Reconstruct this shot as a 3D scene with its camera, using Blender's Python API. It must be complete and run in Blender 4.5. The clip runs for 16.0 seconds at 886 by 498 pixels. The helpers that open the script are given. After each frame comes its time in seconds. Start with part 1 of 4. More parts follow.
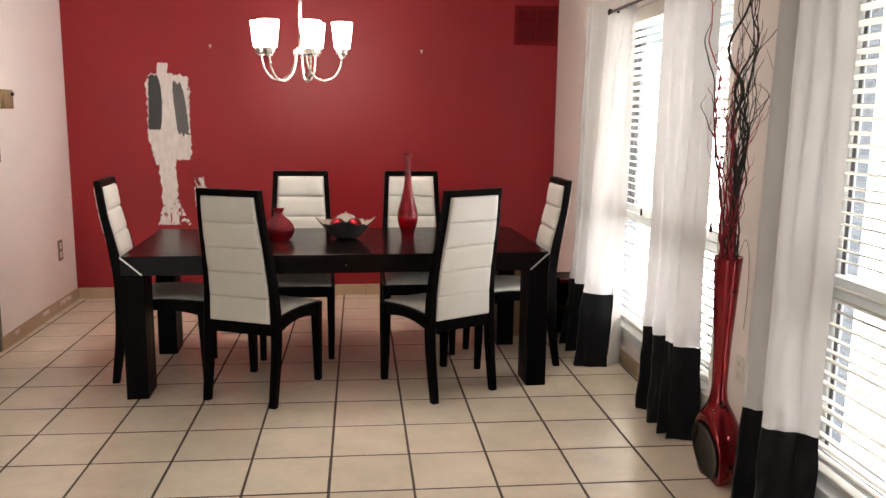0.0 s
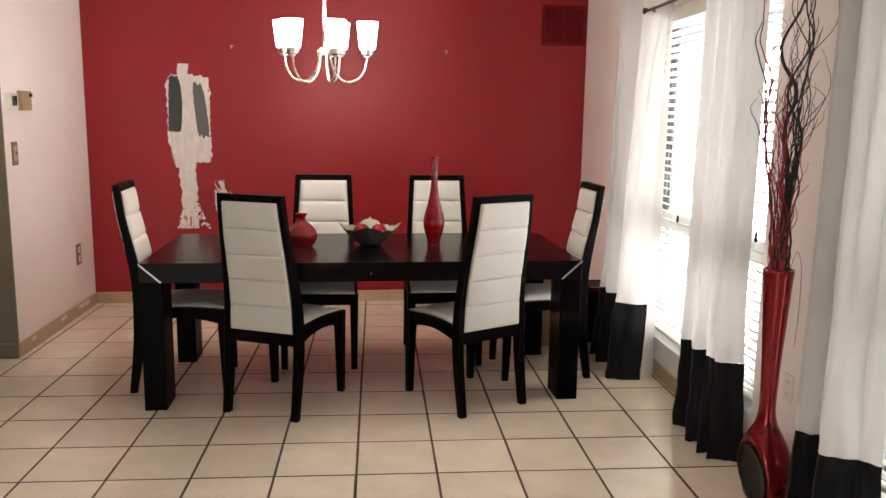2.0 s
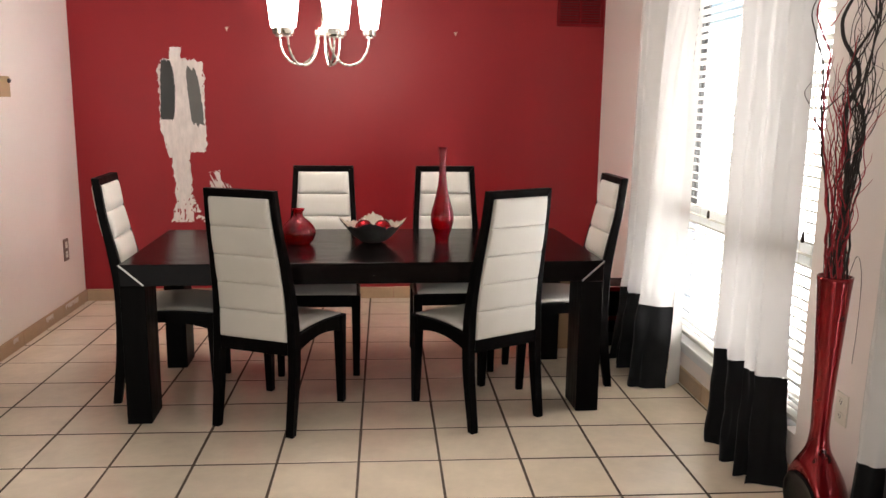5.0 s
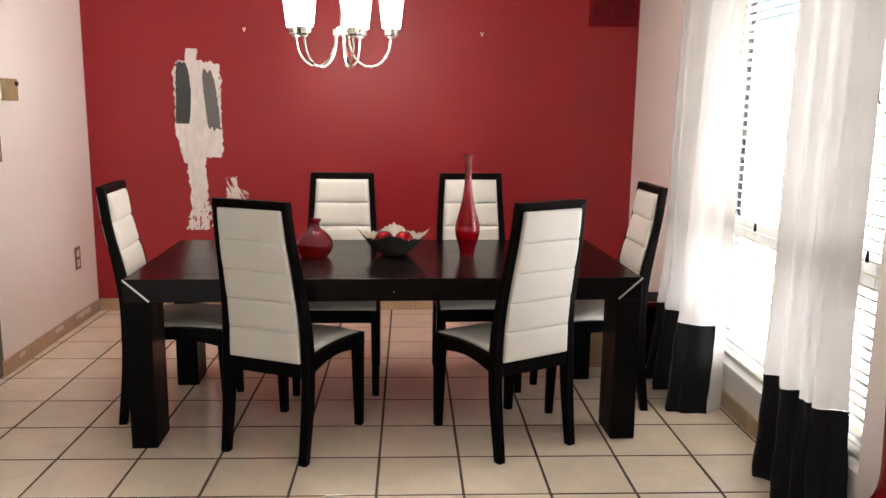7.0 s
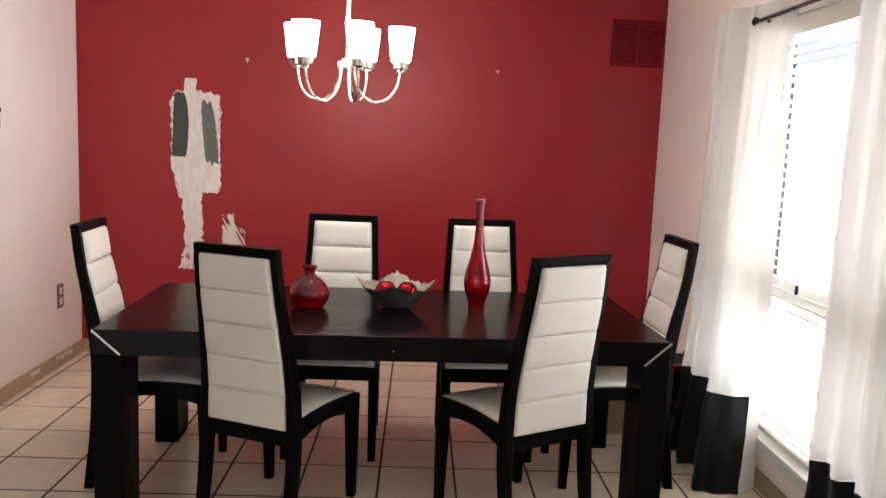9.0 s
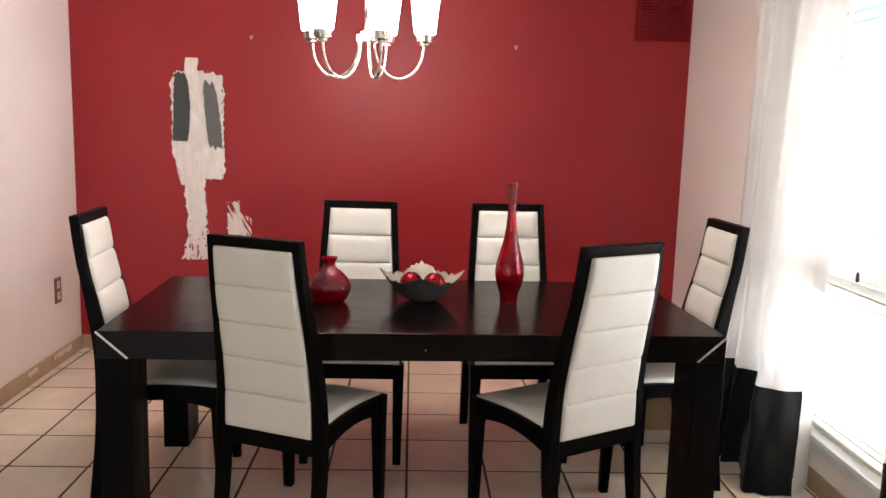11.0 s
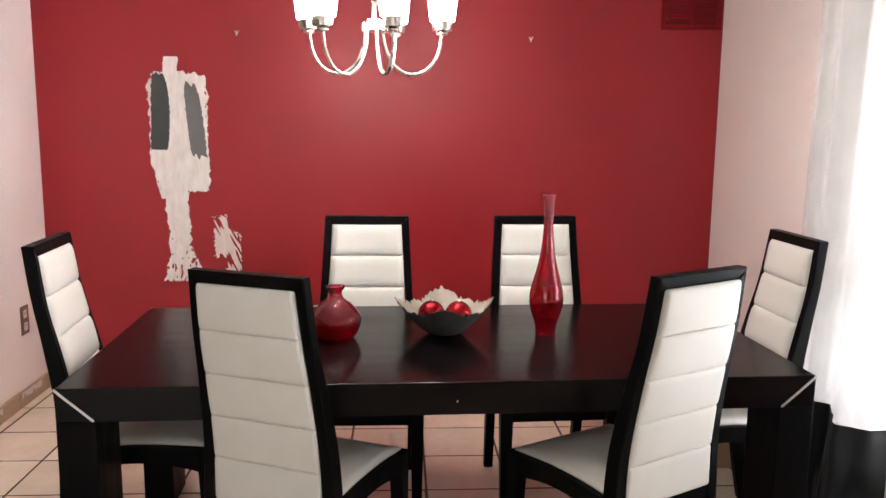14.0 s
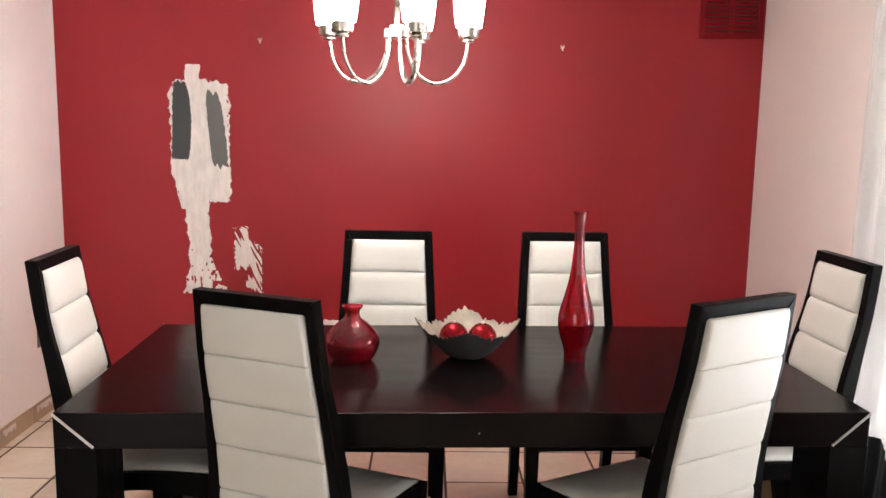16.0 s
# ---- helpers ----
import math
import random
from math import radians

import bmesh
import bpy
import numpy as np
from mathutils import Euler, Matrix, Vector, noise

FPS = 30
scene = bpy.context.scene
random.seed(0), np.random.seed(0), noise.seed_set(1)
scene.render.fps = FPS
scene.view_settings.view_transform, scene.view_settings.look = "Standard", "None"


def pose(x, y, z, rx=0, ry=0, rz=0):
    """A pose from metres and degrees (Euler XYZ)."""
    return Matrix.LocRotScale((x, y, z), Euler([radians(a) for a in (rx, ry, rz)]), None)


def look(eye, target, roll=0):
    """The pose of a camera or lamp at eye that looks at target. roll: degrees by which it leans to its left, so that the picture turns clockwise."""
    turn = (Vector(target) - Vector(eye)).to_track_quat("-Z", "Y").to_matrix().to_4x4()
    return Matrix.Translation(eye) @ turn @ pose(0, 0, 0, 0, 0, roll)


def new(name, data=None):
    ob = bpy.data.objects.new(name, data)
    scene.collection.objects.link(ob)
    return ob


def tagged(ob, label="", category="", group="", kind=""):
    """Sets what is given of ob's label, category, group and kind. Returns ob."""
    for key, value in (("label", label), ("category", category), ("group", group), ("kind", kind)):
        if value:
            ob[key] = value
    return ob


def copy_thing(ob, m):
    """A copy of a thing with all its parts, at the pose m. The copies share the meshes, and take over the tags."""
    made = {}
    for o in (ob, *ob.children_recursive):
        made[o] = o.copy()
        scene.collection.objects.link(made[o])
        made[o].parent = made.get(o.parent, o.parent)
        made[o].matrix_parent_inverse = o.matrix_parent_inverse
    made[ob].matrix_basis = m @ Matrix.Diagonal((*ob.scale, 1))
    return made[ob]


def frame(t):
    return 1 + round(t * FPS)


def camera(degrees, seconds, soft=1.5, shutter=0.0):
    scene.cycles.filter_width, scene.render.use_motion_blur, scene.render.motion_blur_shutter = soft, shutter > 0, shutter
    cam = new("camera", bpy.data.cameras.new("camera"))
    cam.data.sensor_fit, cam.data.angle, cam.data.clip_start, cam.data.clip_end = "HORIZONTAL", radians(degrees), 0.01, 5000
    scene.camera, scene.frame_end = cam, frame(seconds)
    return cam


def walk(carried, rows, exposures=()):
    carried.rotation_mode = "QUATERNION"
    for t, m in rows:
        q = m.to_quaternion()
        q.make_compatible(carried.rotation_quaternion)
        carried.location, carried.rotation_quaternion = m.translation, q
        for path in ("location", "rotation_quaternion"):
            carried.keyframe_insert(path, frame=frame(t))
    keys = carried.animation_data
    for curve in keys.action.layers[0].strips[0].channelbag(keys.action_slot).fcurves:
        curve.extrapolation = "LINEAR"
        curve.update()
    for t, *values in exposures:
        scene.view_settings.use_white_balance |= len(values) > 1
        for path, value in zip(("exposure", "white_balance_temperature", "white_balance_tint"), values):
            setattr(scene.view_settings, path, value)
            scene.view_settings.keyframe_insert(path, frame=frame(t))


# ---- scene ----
cam = camera(57.8, 16.0)
PATH = [
    (0, (-0.063, 0.079, 1.505), (0.179, 2.037, 1.176), 0.7),
    (0.5, (-0.071, 0.075, 1.509), (0.165, 2.034, 1.188), 0.9),
    (1, (-0.071, 0.111, 1.505), (0.149, 2.073, 1.184), 0.8),
    (1.5, (-0.082, 0.184, 1.51), (0.125, 2.146, 1.183), 0.9),
    (2, (-0.103, 0.25, 1.513), (0.097, 2.213, 1.186), 0.8),
    (2.5, (-0.121, 0.3, 1.514), (0.093, 2.262, 1.187), 0.3),
    (3, (-0.148, 0.351, 1.51), (0.101, 2.308, 1.182), -0.6),
    (5.5, (-0.026, 0.663, 1.51), (0.111, 2.625, 1.148), 1.2),
    (6, (0.009, 0.699, 1.509), (0.094, 2.667, 1.16), 1.0),
    (6.5, (0.006, 0.766, 1.506), (0.102, 2.731, 1.148), 1.1),
    (7, (-0.055, 0.884, 1.518), (0.066, 2.849, 1.164), 0.7),
    (7.5, (-0.104, 0.986, 1.508), (0.06, 2.95, 1.164), -0.3),
    (8, (-0.095, 1.08, 1.519), (0.102, 3.042, 1.189), 0.4),
    (8.5, (-0.045, 1.183, 1.528), (0.117, 3.158, 1.256), 1.8),
    (9, (-0.036, 1.245, 1.53), (0.065, 3.225, 1.266), 2.3),
    (11.5, (-0.187, 1.62, 1.507), (-0.072, 3.593, 1.197), 1.5),
    (12, (-0.155, 1.722, 1.506), (-0.097, 3.698, 1.201), 2.5),
    (12.5, (-0.125, 1.786, 1.507), (-0.095, 3.761, 1.195), 3.4),
    (13, (-0.131, 1.854, 1.506), (-0.103, 3.826, 1.175), 2.7),
    (13.5, (-0.196, 1.97, 1.52), (-0.114, 3.944, 1.205), 1.3),
    (14, (-0.272, 2.039, 1.521), (-0.129, 4.011, 1.215), 0.6),
    (14.5, (-0.29, 2.062, 1.522), (-0.136, 4.031, 1.202), 1.0),
    (15, (-0.281, 2.109, 1.519), (-0.146, 4.079, 1.203), 1.1),
    (15.5, (-0.258, 2.168, 1.528), (-0.167, 4.144, 1.23), 1.1),
    (16, (-0.244, 2.196, 1.529), (-0.173, 4.174, 1.245), 1.0),
]
walk(cam, [(t, look(eye, target, roll)) for t, eye, target, roll in PATH],
     exposures=[(0, 0.0, 6500, 10), (3, 0.0, 6500, 10), (5.5, 0.10, 6450, 10), (7, 0.17, 6400, 10), (9, 0.08, 6300, 10), (12, 0.38, 6250, 10), (14, 0.42, 6050, 10), (16, 0.46, 6150, 10)])

# ---- light ----
world = bpy.data.worlds.new("sky")
scene.world = world
world.use_nodes = True
wn = world.node_tree
sky = wn.nodes.new("ShaderNodeTexSky")
sky.sky_type, sky.sun_disc = "NISHITA", False
sky.sun_elevation, sky.sun_rotation = radians(64), radians(-24)
wn.links.new(sky.outputs[0], wn.nodes["Background"].inputs[0])
wn.nodes["Background"].inputs[1].default_value = 0.15

# local frame of the window wall: x goes out through the wall, -y runs along it from the red wall
WALL = Matrix.Translation((1.70, 6.755, 0)) @ Matrix.Rotation(radians(-1.5), 4, "Z")
CEIL = 2.60
W1, W2 = (1.42, 3.26), (3.90, 5.70)
SILL, HEAD, RAIL = 0.25, 2.14, 0.91


def daylight(name, m, w, h, power, colour):
    lamp = bpy.data.lights.new(name, "AREA")
    lamp.shape, lamp.size, lamp.size_y, lamp.energy, lamp.color = "RECTANGLE", w, h, power, colour
    ob = new(name, lamp)
    ob.matrix_world = m
    return ob


FACE_IN = Matrix.Rotation(radians(90), 4, "Y")
for d0, d1, power in ((-1.5, 3.55, 540), (3.6, 6.4, 150)):
    daylight("daylight", WALL @ Matrix.Translation((0.75, -(d0 + d1) / 2, 0.90)) @ FACE_IN, 2.4, d1 - d0, power, (1.0, 0.985, 0.975))
# Added warm lamp at an unseen south opening, to brighten the room from behind.
daylight("daylight", pose(-2.6, -3.2, 1.25, 90, 0, 180) @ Matrix.Rotation(math.pi, 4, "Y"), 3.0, 2.1, 60, (1.0, 0.93, 0.83))

sun = bpy.data.lights.new("sun", "SUN")
sun.energy, sun.angle, sun.color = 2.5, radians(0.5), (1.0, 0.95, 0.88)
new("sun", sun).matrix_world = look((0, 0, 20), (4.0, -9.0, 0))


# ---- materials ----
def surface(name, base, rough=0.5, metal=0.0, vary=0.08, scale=4.0, fine=70.0, bump=0.05, spec=0.5, rvary=0.08, coat=0.0,
            stretch=(1, 1, 1), per_piece=0.0, island=False, glass=0.0, sheen=0.0):
    m = bpy.data.materials.new(name)
    m.use_nodes = True
    t = m.node_tree
    n, l = t.nodes, t.links
    b = n["Principled BSDF"]
    co = n.new("ShaderNodeTexCoord")
    mp = n.new("ShaderNodeMapping")
    mp.inputs["Scale"].default_value = stretch
    l.new(co.outputs["Object"], mp.inputs["Vector"])
    vec = mp.outputs[0]
    if per_piece:
        src = n.new("ShaderNodeNewGeometry").outputs["Random Per Island"] if island else n.new("ShaderNodeObjectInfo").outputs["Random"]
        add = n.new("ShaderNodeVectorMath")
        add.operation = "ADD"
        mul = n.new("ShaderNodeMath")
        mul.operation, mul.inputs[1].default_value = "MULTIPLY", 37.0
        l.new(src, mul.inputs[0])
        l.new(vec, add.inputs[0])
        l.new(mul.outputs[0], add.inputs[1])
        vec = add.outputs[0]
    big, small = n.new("ShaderNodeTexNoise"), n.new("ShaderNodeTexNoise")
    for x, s in ((big, scale), (small, fine)):
        x.inputs["Scale"].default_value, x.inputs["Detail"].default_value = s, 4.0
        l.new(vec, x.inputs["Vector"])
    both = n.new("ShaderNodeMath")
    both.operation = "MULTIPLY_ADD"
    both.inputs[1].default_value = 0.4
    l.new(small.outputs[0], both.inputs[0])
    l.new(big.outputs[0], both.inputs[2])
    span = n.new("ShaderNodeMapRange")
    span.inputs["From Min"].default_value, span.inputs["From Max"].default_value = 0.4, 1.0
    span.inputs["To Min"].default_value, span.inputs["To Max"].default_value = 1 - vary, 1 + vary
    l.new(both.outputs[0], span.inputs["Value"])
    value = span.outputs[0]
    if per_piece:
        pr = n.new("ShaderNodeMapRange")
        pr.inputs["To Min"].default_value, pr.inputs["To Max"].default_value = 1 - per_piece, 1 + per_piece
        l.new(src, pr.inputs["Value"])
        mm = n.new("ShaderNodeMath")
        mm.operation = "MULTIPLY"
        l.new(value, mm.inputs[0])
        l.new(pr.outputs[0], mm.inputs[1])
        value = mm.outputs[0]
    col = n.new("ShaderNodeVectorMath")
    col.operation = "SCALE"
    col.inputs[0].default_value = base
    l.new(value, col.inputs["Scale"])
    l.new(col.outputs[0], b.inputs["Base Color"])
    rr = n.new("ShaderNodeMapRange")
    rr.inputs["From Min"].default_value, rr.inputs["From Max"].default_value = 0.3, 0.7
    rr.inputs["To Min"].default_value, rr.inputs["To Max"].default_value = max(0.02, rough - rvary), min(1, rough + rvary)
    l.new(big.outputs[0], rr.inputs["Value"])
    l.new(rr.outputs[0], b.inputs["Roughness"])
    b.inputs["Metallic"].default_value = metal
    b.inputs["Specular IOR Level"].default_value = spec
    b.inputs["Coat Weight"].default_value = coat
    b.inputs["Coat Roughness"].default_value = 0.08
    b.inputs["Transmission Weight"].default_value = glass
    b.inputs["Sheen Weight"].default_value = sheen
    if bump:
        bp = n.new("ShaderNodeBump")
        bp.inputs["Strength"].default_value, bp.inputs["Distance"].default_value = bump, 0.004
        l.new(both.outputs[0], bp.inputs["Height"])
        l.new(bp.outputs[0], b.inputs["Normal"])
    return m


def cloth(name, base, through_light):
    m = surface(name, base, 0.85, vary=0.05, scale=6, fine=300, bump=0.12, spec=0.15, sheen=0.1)
    t = m.node_tree
    tr = t.nodes.new("ShaderNodeBsdfTranslucent")
    tr.inputs[0].default_value = (*base, 1)
    mix = t.nodes.new("ShaderNodeMixShader")
    mix.inputs[0].default_value = through_light
    t.links.new(t.nodes["Principled BSDF"].outputs[0], mix.inputs[1])
    t.links.new(tr.outputs[0], mix.inputs[2])
    t.links.new(mix.outputs[0], t.nodes["Material Output"].inputs[0])
    return m


def glow(name, colour, strength):
    m = bpy.data.materials.new(name)
    m.use_nodes = True
    b = m.node_tree.nodes["Principled BSDF"]
    b.inputs["Base Color"].default_value = (0.85, 0.83, 0.8, 1)
    b.inputs["Roughness"].default_value = 0.4
    b.inputs["Emission Color"].default_value = (*colour, 1)
    b.inputs["Emission Strength"].default_value = strength
    return m


def clear(name, colour, rough=0.02):
    m = bpy.data.materials.new(name)
    m.use_nodes = True
    b = m.node_tree.nodes["Principled BSDF"]
    b.inputs["Base Color"].default_value = (*colour, 1)
    b.inputs["Roughness"].default_value = rough
    b.inputs["Transmission Weight"].default_value = 1.0
    b.inputs["IOR"].default_value = 1.45
    return m


RED_PAINT = surface("red_satin_paint", (0.265, 0.0105, 0.0160), 0.42, vary=0.06, scale=1.6, fine=160, bump=0.06, rvary=0.06, spec=0.34)
WHITE_PAINT = surface("off_white_wall_paint", (0.84, 0.765, 0.73), 0.5, vary=0.04, scale=1.3, fine=120, bump=0.10)
CEILING_PAINT = surface("white_ceiling_paint", (0.8, 0.79, 0.77), 0.8, vary=0.03, scale=2, fine=90, bump=0.2)
OLIVE_PAINT = surface("olive_wall_paint", (0.16, 0.13, 0.08), 0.55, vary=0.06, scale=1.5, fine=120, bump=0.08)
TILE = surface("glazed_beige_tile", (0.80, 0.685, 0.55), 0.10, vary=0.09, scale=5, fine=22, bump=0.85, rvary=0.05, per_piece=0.035)
TILE_FAR = surface("glazed_beige_tile_field", (0.80, 0.685, 0.55), 0.10, vary=0.09, scale=5, fine=22, bump=0.85, rvary=0.05, per_piece=0.035, island=True)
GROUT = surface("dark_brown_grout", (0.085, 0.055, 0.038), 0.9, vary=0.3, scale=9, fine=120, bump=0.4)
SKIRT_TILE = surface("tan_skirting_tile", (0.42, 0.29, 0.18), 0.4, vary=0.12, scale=9, fine=60, bump=0.08, per_piece=0.06)
ESPRESSO = surface("espresso_table_lacquer", (0.005, 0.0035, 0.0035), 0.20, vary=0.15, scale=3, fine=40, bump=0.006, stretch=(1, 9, 9), rvary=0.04, spec=0.10)
BLACK_WOOD = surface("black_stained_wood", (0.0035, 0.003, 0.003), 0.40, vary=0.3, scale=5, fine=60, bump=0.04, stretch=(6, 6, 1), spec=0.04)
LEATHER = surface("cream_leatherette", (0.65, 0.62, 0.57), 0.5, vary=0.04, scale=7, fine=220, bump=0.10)
STEEL_INLAY = surface("brushed_metal_inlay", (0.62, 0.6, 0.58), 0.35, metal=0.9, vary=0.08, scale=30, fine=200, bump=0.02)
NICKEL = surface("brushed_nickel", (0.44, 0.40, 0.36), 0.28, metal=1.0, vary=0.05, scale=30, fine=200, bump=0.02)
BRONZE = surface("dark_bronze", (0.045, 0.03, 0.025), 0.35, metal=0.8, vary=0.2, scale=30, bump=0.03)
SHADE = glow("lit_frosted_shade", (1.0, 0.89, 0.79), 58.0)
CURTAIN_WHITE = cloth("white_curtain_cloth", (0.64, 0.62, 0.61), 0.13)
CURTAIN_BLACK = cloth("black_curtain_cloth", (0.008, 0.008, 0.009), 0.02)
VINYL = surface("white_window_vinyl", (0.72, 0.73, 0.74), 0.4, vary=0.03, scale=5, bump=0.03)
SLAT = cloth("ivory_blind_slat", (0.66, 0.63, 0.56), 0.06)
PANE = clear("window_glass", (1, 1, 1), 0.0)
RED_GLASS = surface("red_glass", (0.54, 0.007, 0.036), 0.03, vary=0.05, scale=9, bump=0.0, rvary=0.01, glass=0.92, spec=0.5)
RED_LACQUER = surface("red_mottled_lacquer", (0.25, 0.005, 0.010), 0.16, metal=0.6, vary=0.4, scale=7, fine=30, bump=0.02, coat=0.35)


def blotches(m, scale, level, dark):
    """Dark irregular spots mixed into a material's colour."""
    n, l = m.node_tree.nodes, m.node_tree.links
    b = n["Principled BSDF"]
    old = b.inputs["Base Color"].links[0].from_socket
    co, tex, cut, mix = n.new("ShaderNodeTexCoord"), n.new("ShaderNodeTexNoise"), n.new("ShaderNodeMapRange"), n.new("ShaderNodeMix")
    tex.inputs["Scale"].default_value, tex.inputs["Detail"].default_value = scale, 3.0
    cut.inputs["From Min"].default_value, cut.inputs["From Max"].default_value = level, level + 0.06
    mix.data_type = "RGBA"
    mix.inputs[7].default_value = (*dark, 1)
    l.new(co.outputs["Object"], tex.inputs["Vector"])
    l.new(tex.outputs[0], cut.inputs["Value"])
    l.new(cut.outputs[0], mix.inputs[0])
    l.new(old, mix.inputs[6])
    l.new(mix.outputs[2], b.inputs["Base Color"])


blotches(RED_LACQUER, 15.0, 0.61, (0.012, 0.003, 0.003))
BLACK_LACQUER = surface("black_gloss_lacquer", (0.006, 0.005, 0.005), 0.07, vary=0.2, scale=6, bump=0.01, spec=0.12)
TWIG_BLACK = surface("black_brown_twig", (0.018, 0.011, 0.010), 0.55, vary=0.4, scale=30, fine=200, bump=0.3)
TWIG_RED = surface("red_dyed_twig", (0.34, 0.012, 0.026), 0.5, vary=0.4, scale=30, fine=200, bump=0.3)
BOWL_OUT = surface("tarnished_silver", (0.13, 0.128, 0.12), 0.42, metal=0.7, vary=0.3, scale=25, fine=150, bump=0.2)
BOWL_IN = surface("champagne_enamel", (0.38, 0.34, 0.275), 0.5, metal=0.0, vary=0.15, scale=25, fine=150, bump=0.15)
BAUBLE = surface("red_metallic_bauble", (0.26, 0.005, 0.011), 0.2, metal=0.8, vary=0.06, scale=10, bump=0.0)
PRIMER = surface("white_primer_paint", (0.68, 0.62, 0.59), 0.75, vary=0.15, scale=14, fine=90, bump=0.3, stretch=(3, 1, 1))
GREY_DARK = surface("charcoal_paint", (0.038, 0.041, 0.041), 0.6, vary=0.10, scale=14, fine=90, bump=0.15)
GREY_MID = surface("grey_paint", (0.115, 0.112, 0.108), 0.6, vary=0.10, scale=14, fine=90, bump=0.15)
BROWN_PLATE = surface("brown_plastic_plate", (0.17, 0.10, 0.075), 0.35, vary=0.06, scale=20, bump=0.02)
IVORY_PLASTIC = surface("ivory_plastic", (0.74, 0.70, 0.62), 0.4, vary=0.03, scale=20, bump=0.02)
BRASS_BOX = surface("antique_beige_metal", (0.42, 0.31, 0.17), 0.4, metal=0.3, vary=0.1, scale=20, bump=0.03)
HOOK_BRASS = surface("worn_brass", (0.62, 0.50, 0.40), 0.4, metal=0.3, vary=0.1, scale=40, bump=0.02)
DARK_PLASTIC_AND_SHADE = surface("dark_plastic_and_shade", (0.015, 0.015, 0.018), 0.3, vary=0.05, bump=0.0)
CARDBOARD = surface("brown_cardboard", (0.36, 0.23, 0.13), 0.8, vary=0.08, scale=8, fine=140, bump=0.1)
PAPER = surface("white_paper", (0.75, 0.75, 0.73), 0.7, vary=0.03, bump=0.02)
VENT_RED = surface("red_painted_vent", (0.17, 0.006, 0.010), 0.5, vary=0.06, bump=0.04, spec=0.12)
BRICK_SKIN = surface("grey_painted_brick", (0.12, 0.135, 0.15), 0.8, vary=0.25, scale=14, fine=90, bump=0.3)
PANE_STRIP = surface("dark_pane_strip", (0.13, 0.133, 0.135), 0.5, vary=0.1, scale=20, bump=0.02)
CONCRETE = surface("pale_concrete", (0.46, 0.45, 0.43), 0.85, vary=0.12, scale=3, fine=60, bump=0.2)
GREEN_BUSH = surface("lawn", (0.07, 0.10, 0.04), 0.9, vary=0.3, scale=2, fine=30, bump=0.4)


# ---- mesh helpers ----
def part(name, bm, material, parent=None, label="", smooth=False, m=None):
    me = bpy.data.meshes.new(name)
    bmesh.ops.recalc_face_normals(bm, faces=bm.faces[:])
    bm.to_mesh(me)
    bm.free()
    me.materials.append(material)
    if smooth:
        me.polygons.foreach_set("use_smooth", [True] * len(me.polygons))
    ob = new(name, me)
    if m is not None:
        ob.matrix_world = m
    if parent is not None:
        ob.parent = parent
    if label:
        ob["label"] = label
    return ob


def thing(name, label, category, group="", m=None):
    ob = new(name)
    if m is not None:
        ob.matrix_world = m
    return tagged(ob, label, category, group)


def box(x0, x1, y0, y1, z0, z1, bevel=0.0, bm=None, segs=2):
    own = bm is None
    bm = bm or bmesh.new()
    r = bmesh.ops.create_cube(bm, size=1.0)
    for v in r["verts"]:
        v.co = Vector(((x0 + x1) / 2 + v.co.x * (x1 - x0), (y0 + y1) / 2 + v.co.y * (y1 - y0), (z0 + z1) / 2 + v.co.z * (z1 - z0)))
    if bevel and own:
        bmesh.ops.bevel(bm, geom=bm.edges[:], offset=bevel, segments=segs, affect="EDGES", profile=0.5)
    return bm


def loft(rings, cap=True, closed=True, bm=None):
    bm = bm or bmesh.new()
    rows = [[bm.verts.new(p) for p in ring] for ring in rings]
    n = len(rings[0])
    for a, b in zip(rows, rows[1:]):
        for i in range(n if closed else n - 1):
            j = (i + 1) % n
            bm.faces.new((a[i], a[j], b[j], b[i]))
    if cap and closed:
        bm.faces.new(rows[0])
        bm.faces.new(list(reversed(rows[-1])))
    return bm


def lathe(profile, segs=40, at=lambda z: (0.0, 0.0), cap=True):
    rings = []
    for r, z in profile:
        cx, cy = at(z)
        rings.append([Vector((cx + r * math.cos(2 * math.pi * i / segs), cy + r * math.sin(2 * math.pi * i / segs), z)) for i in range(segs)])
    return loft(rings, cap)


def tube(points, radii, sides=8, bm=None):
    pts = [Vector(p) for p in points]
    rings = []
    side = None
    for i, p in enumerate(pts):
        d = (pts[min(i + 1, len(pts) - 1)] - pts[max(i - 1, 0)]).normalized()
        if side is None:
            side = d.orthogonal().normalized()
        side = (side - d * side.dot(d)).normalized()
        up = d.cross(side)
        r = radii[i] if isinstance(radii, (list, tuple)) else radii
        rings.append([p + r * (math.cos(2 * math.pi * k / sides) * side + math.sin(2 * math.pi * k / sides) * up) for k in range(sides)])
    return loft(rings, True, True, bm)


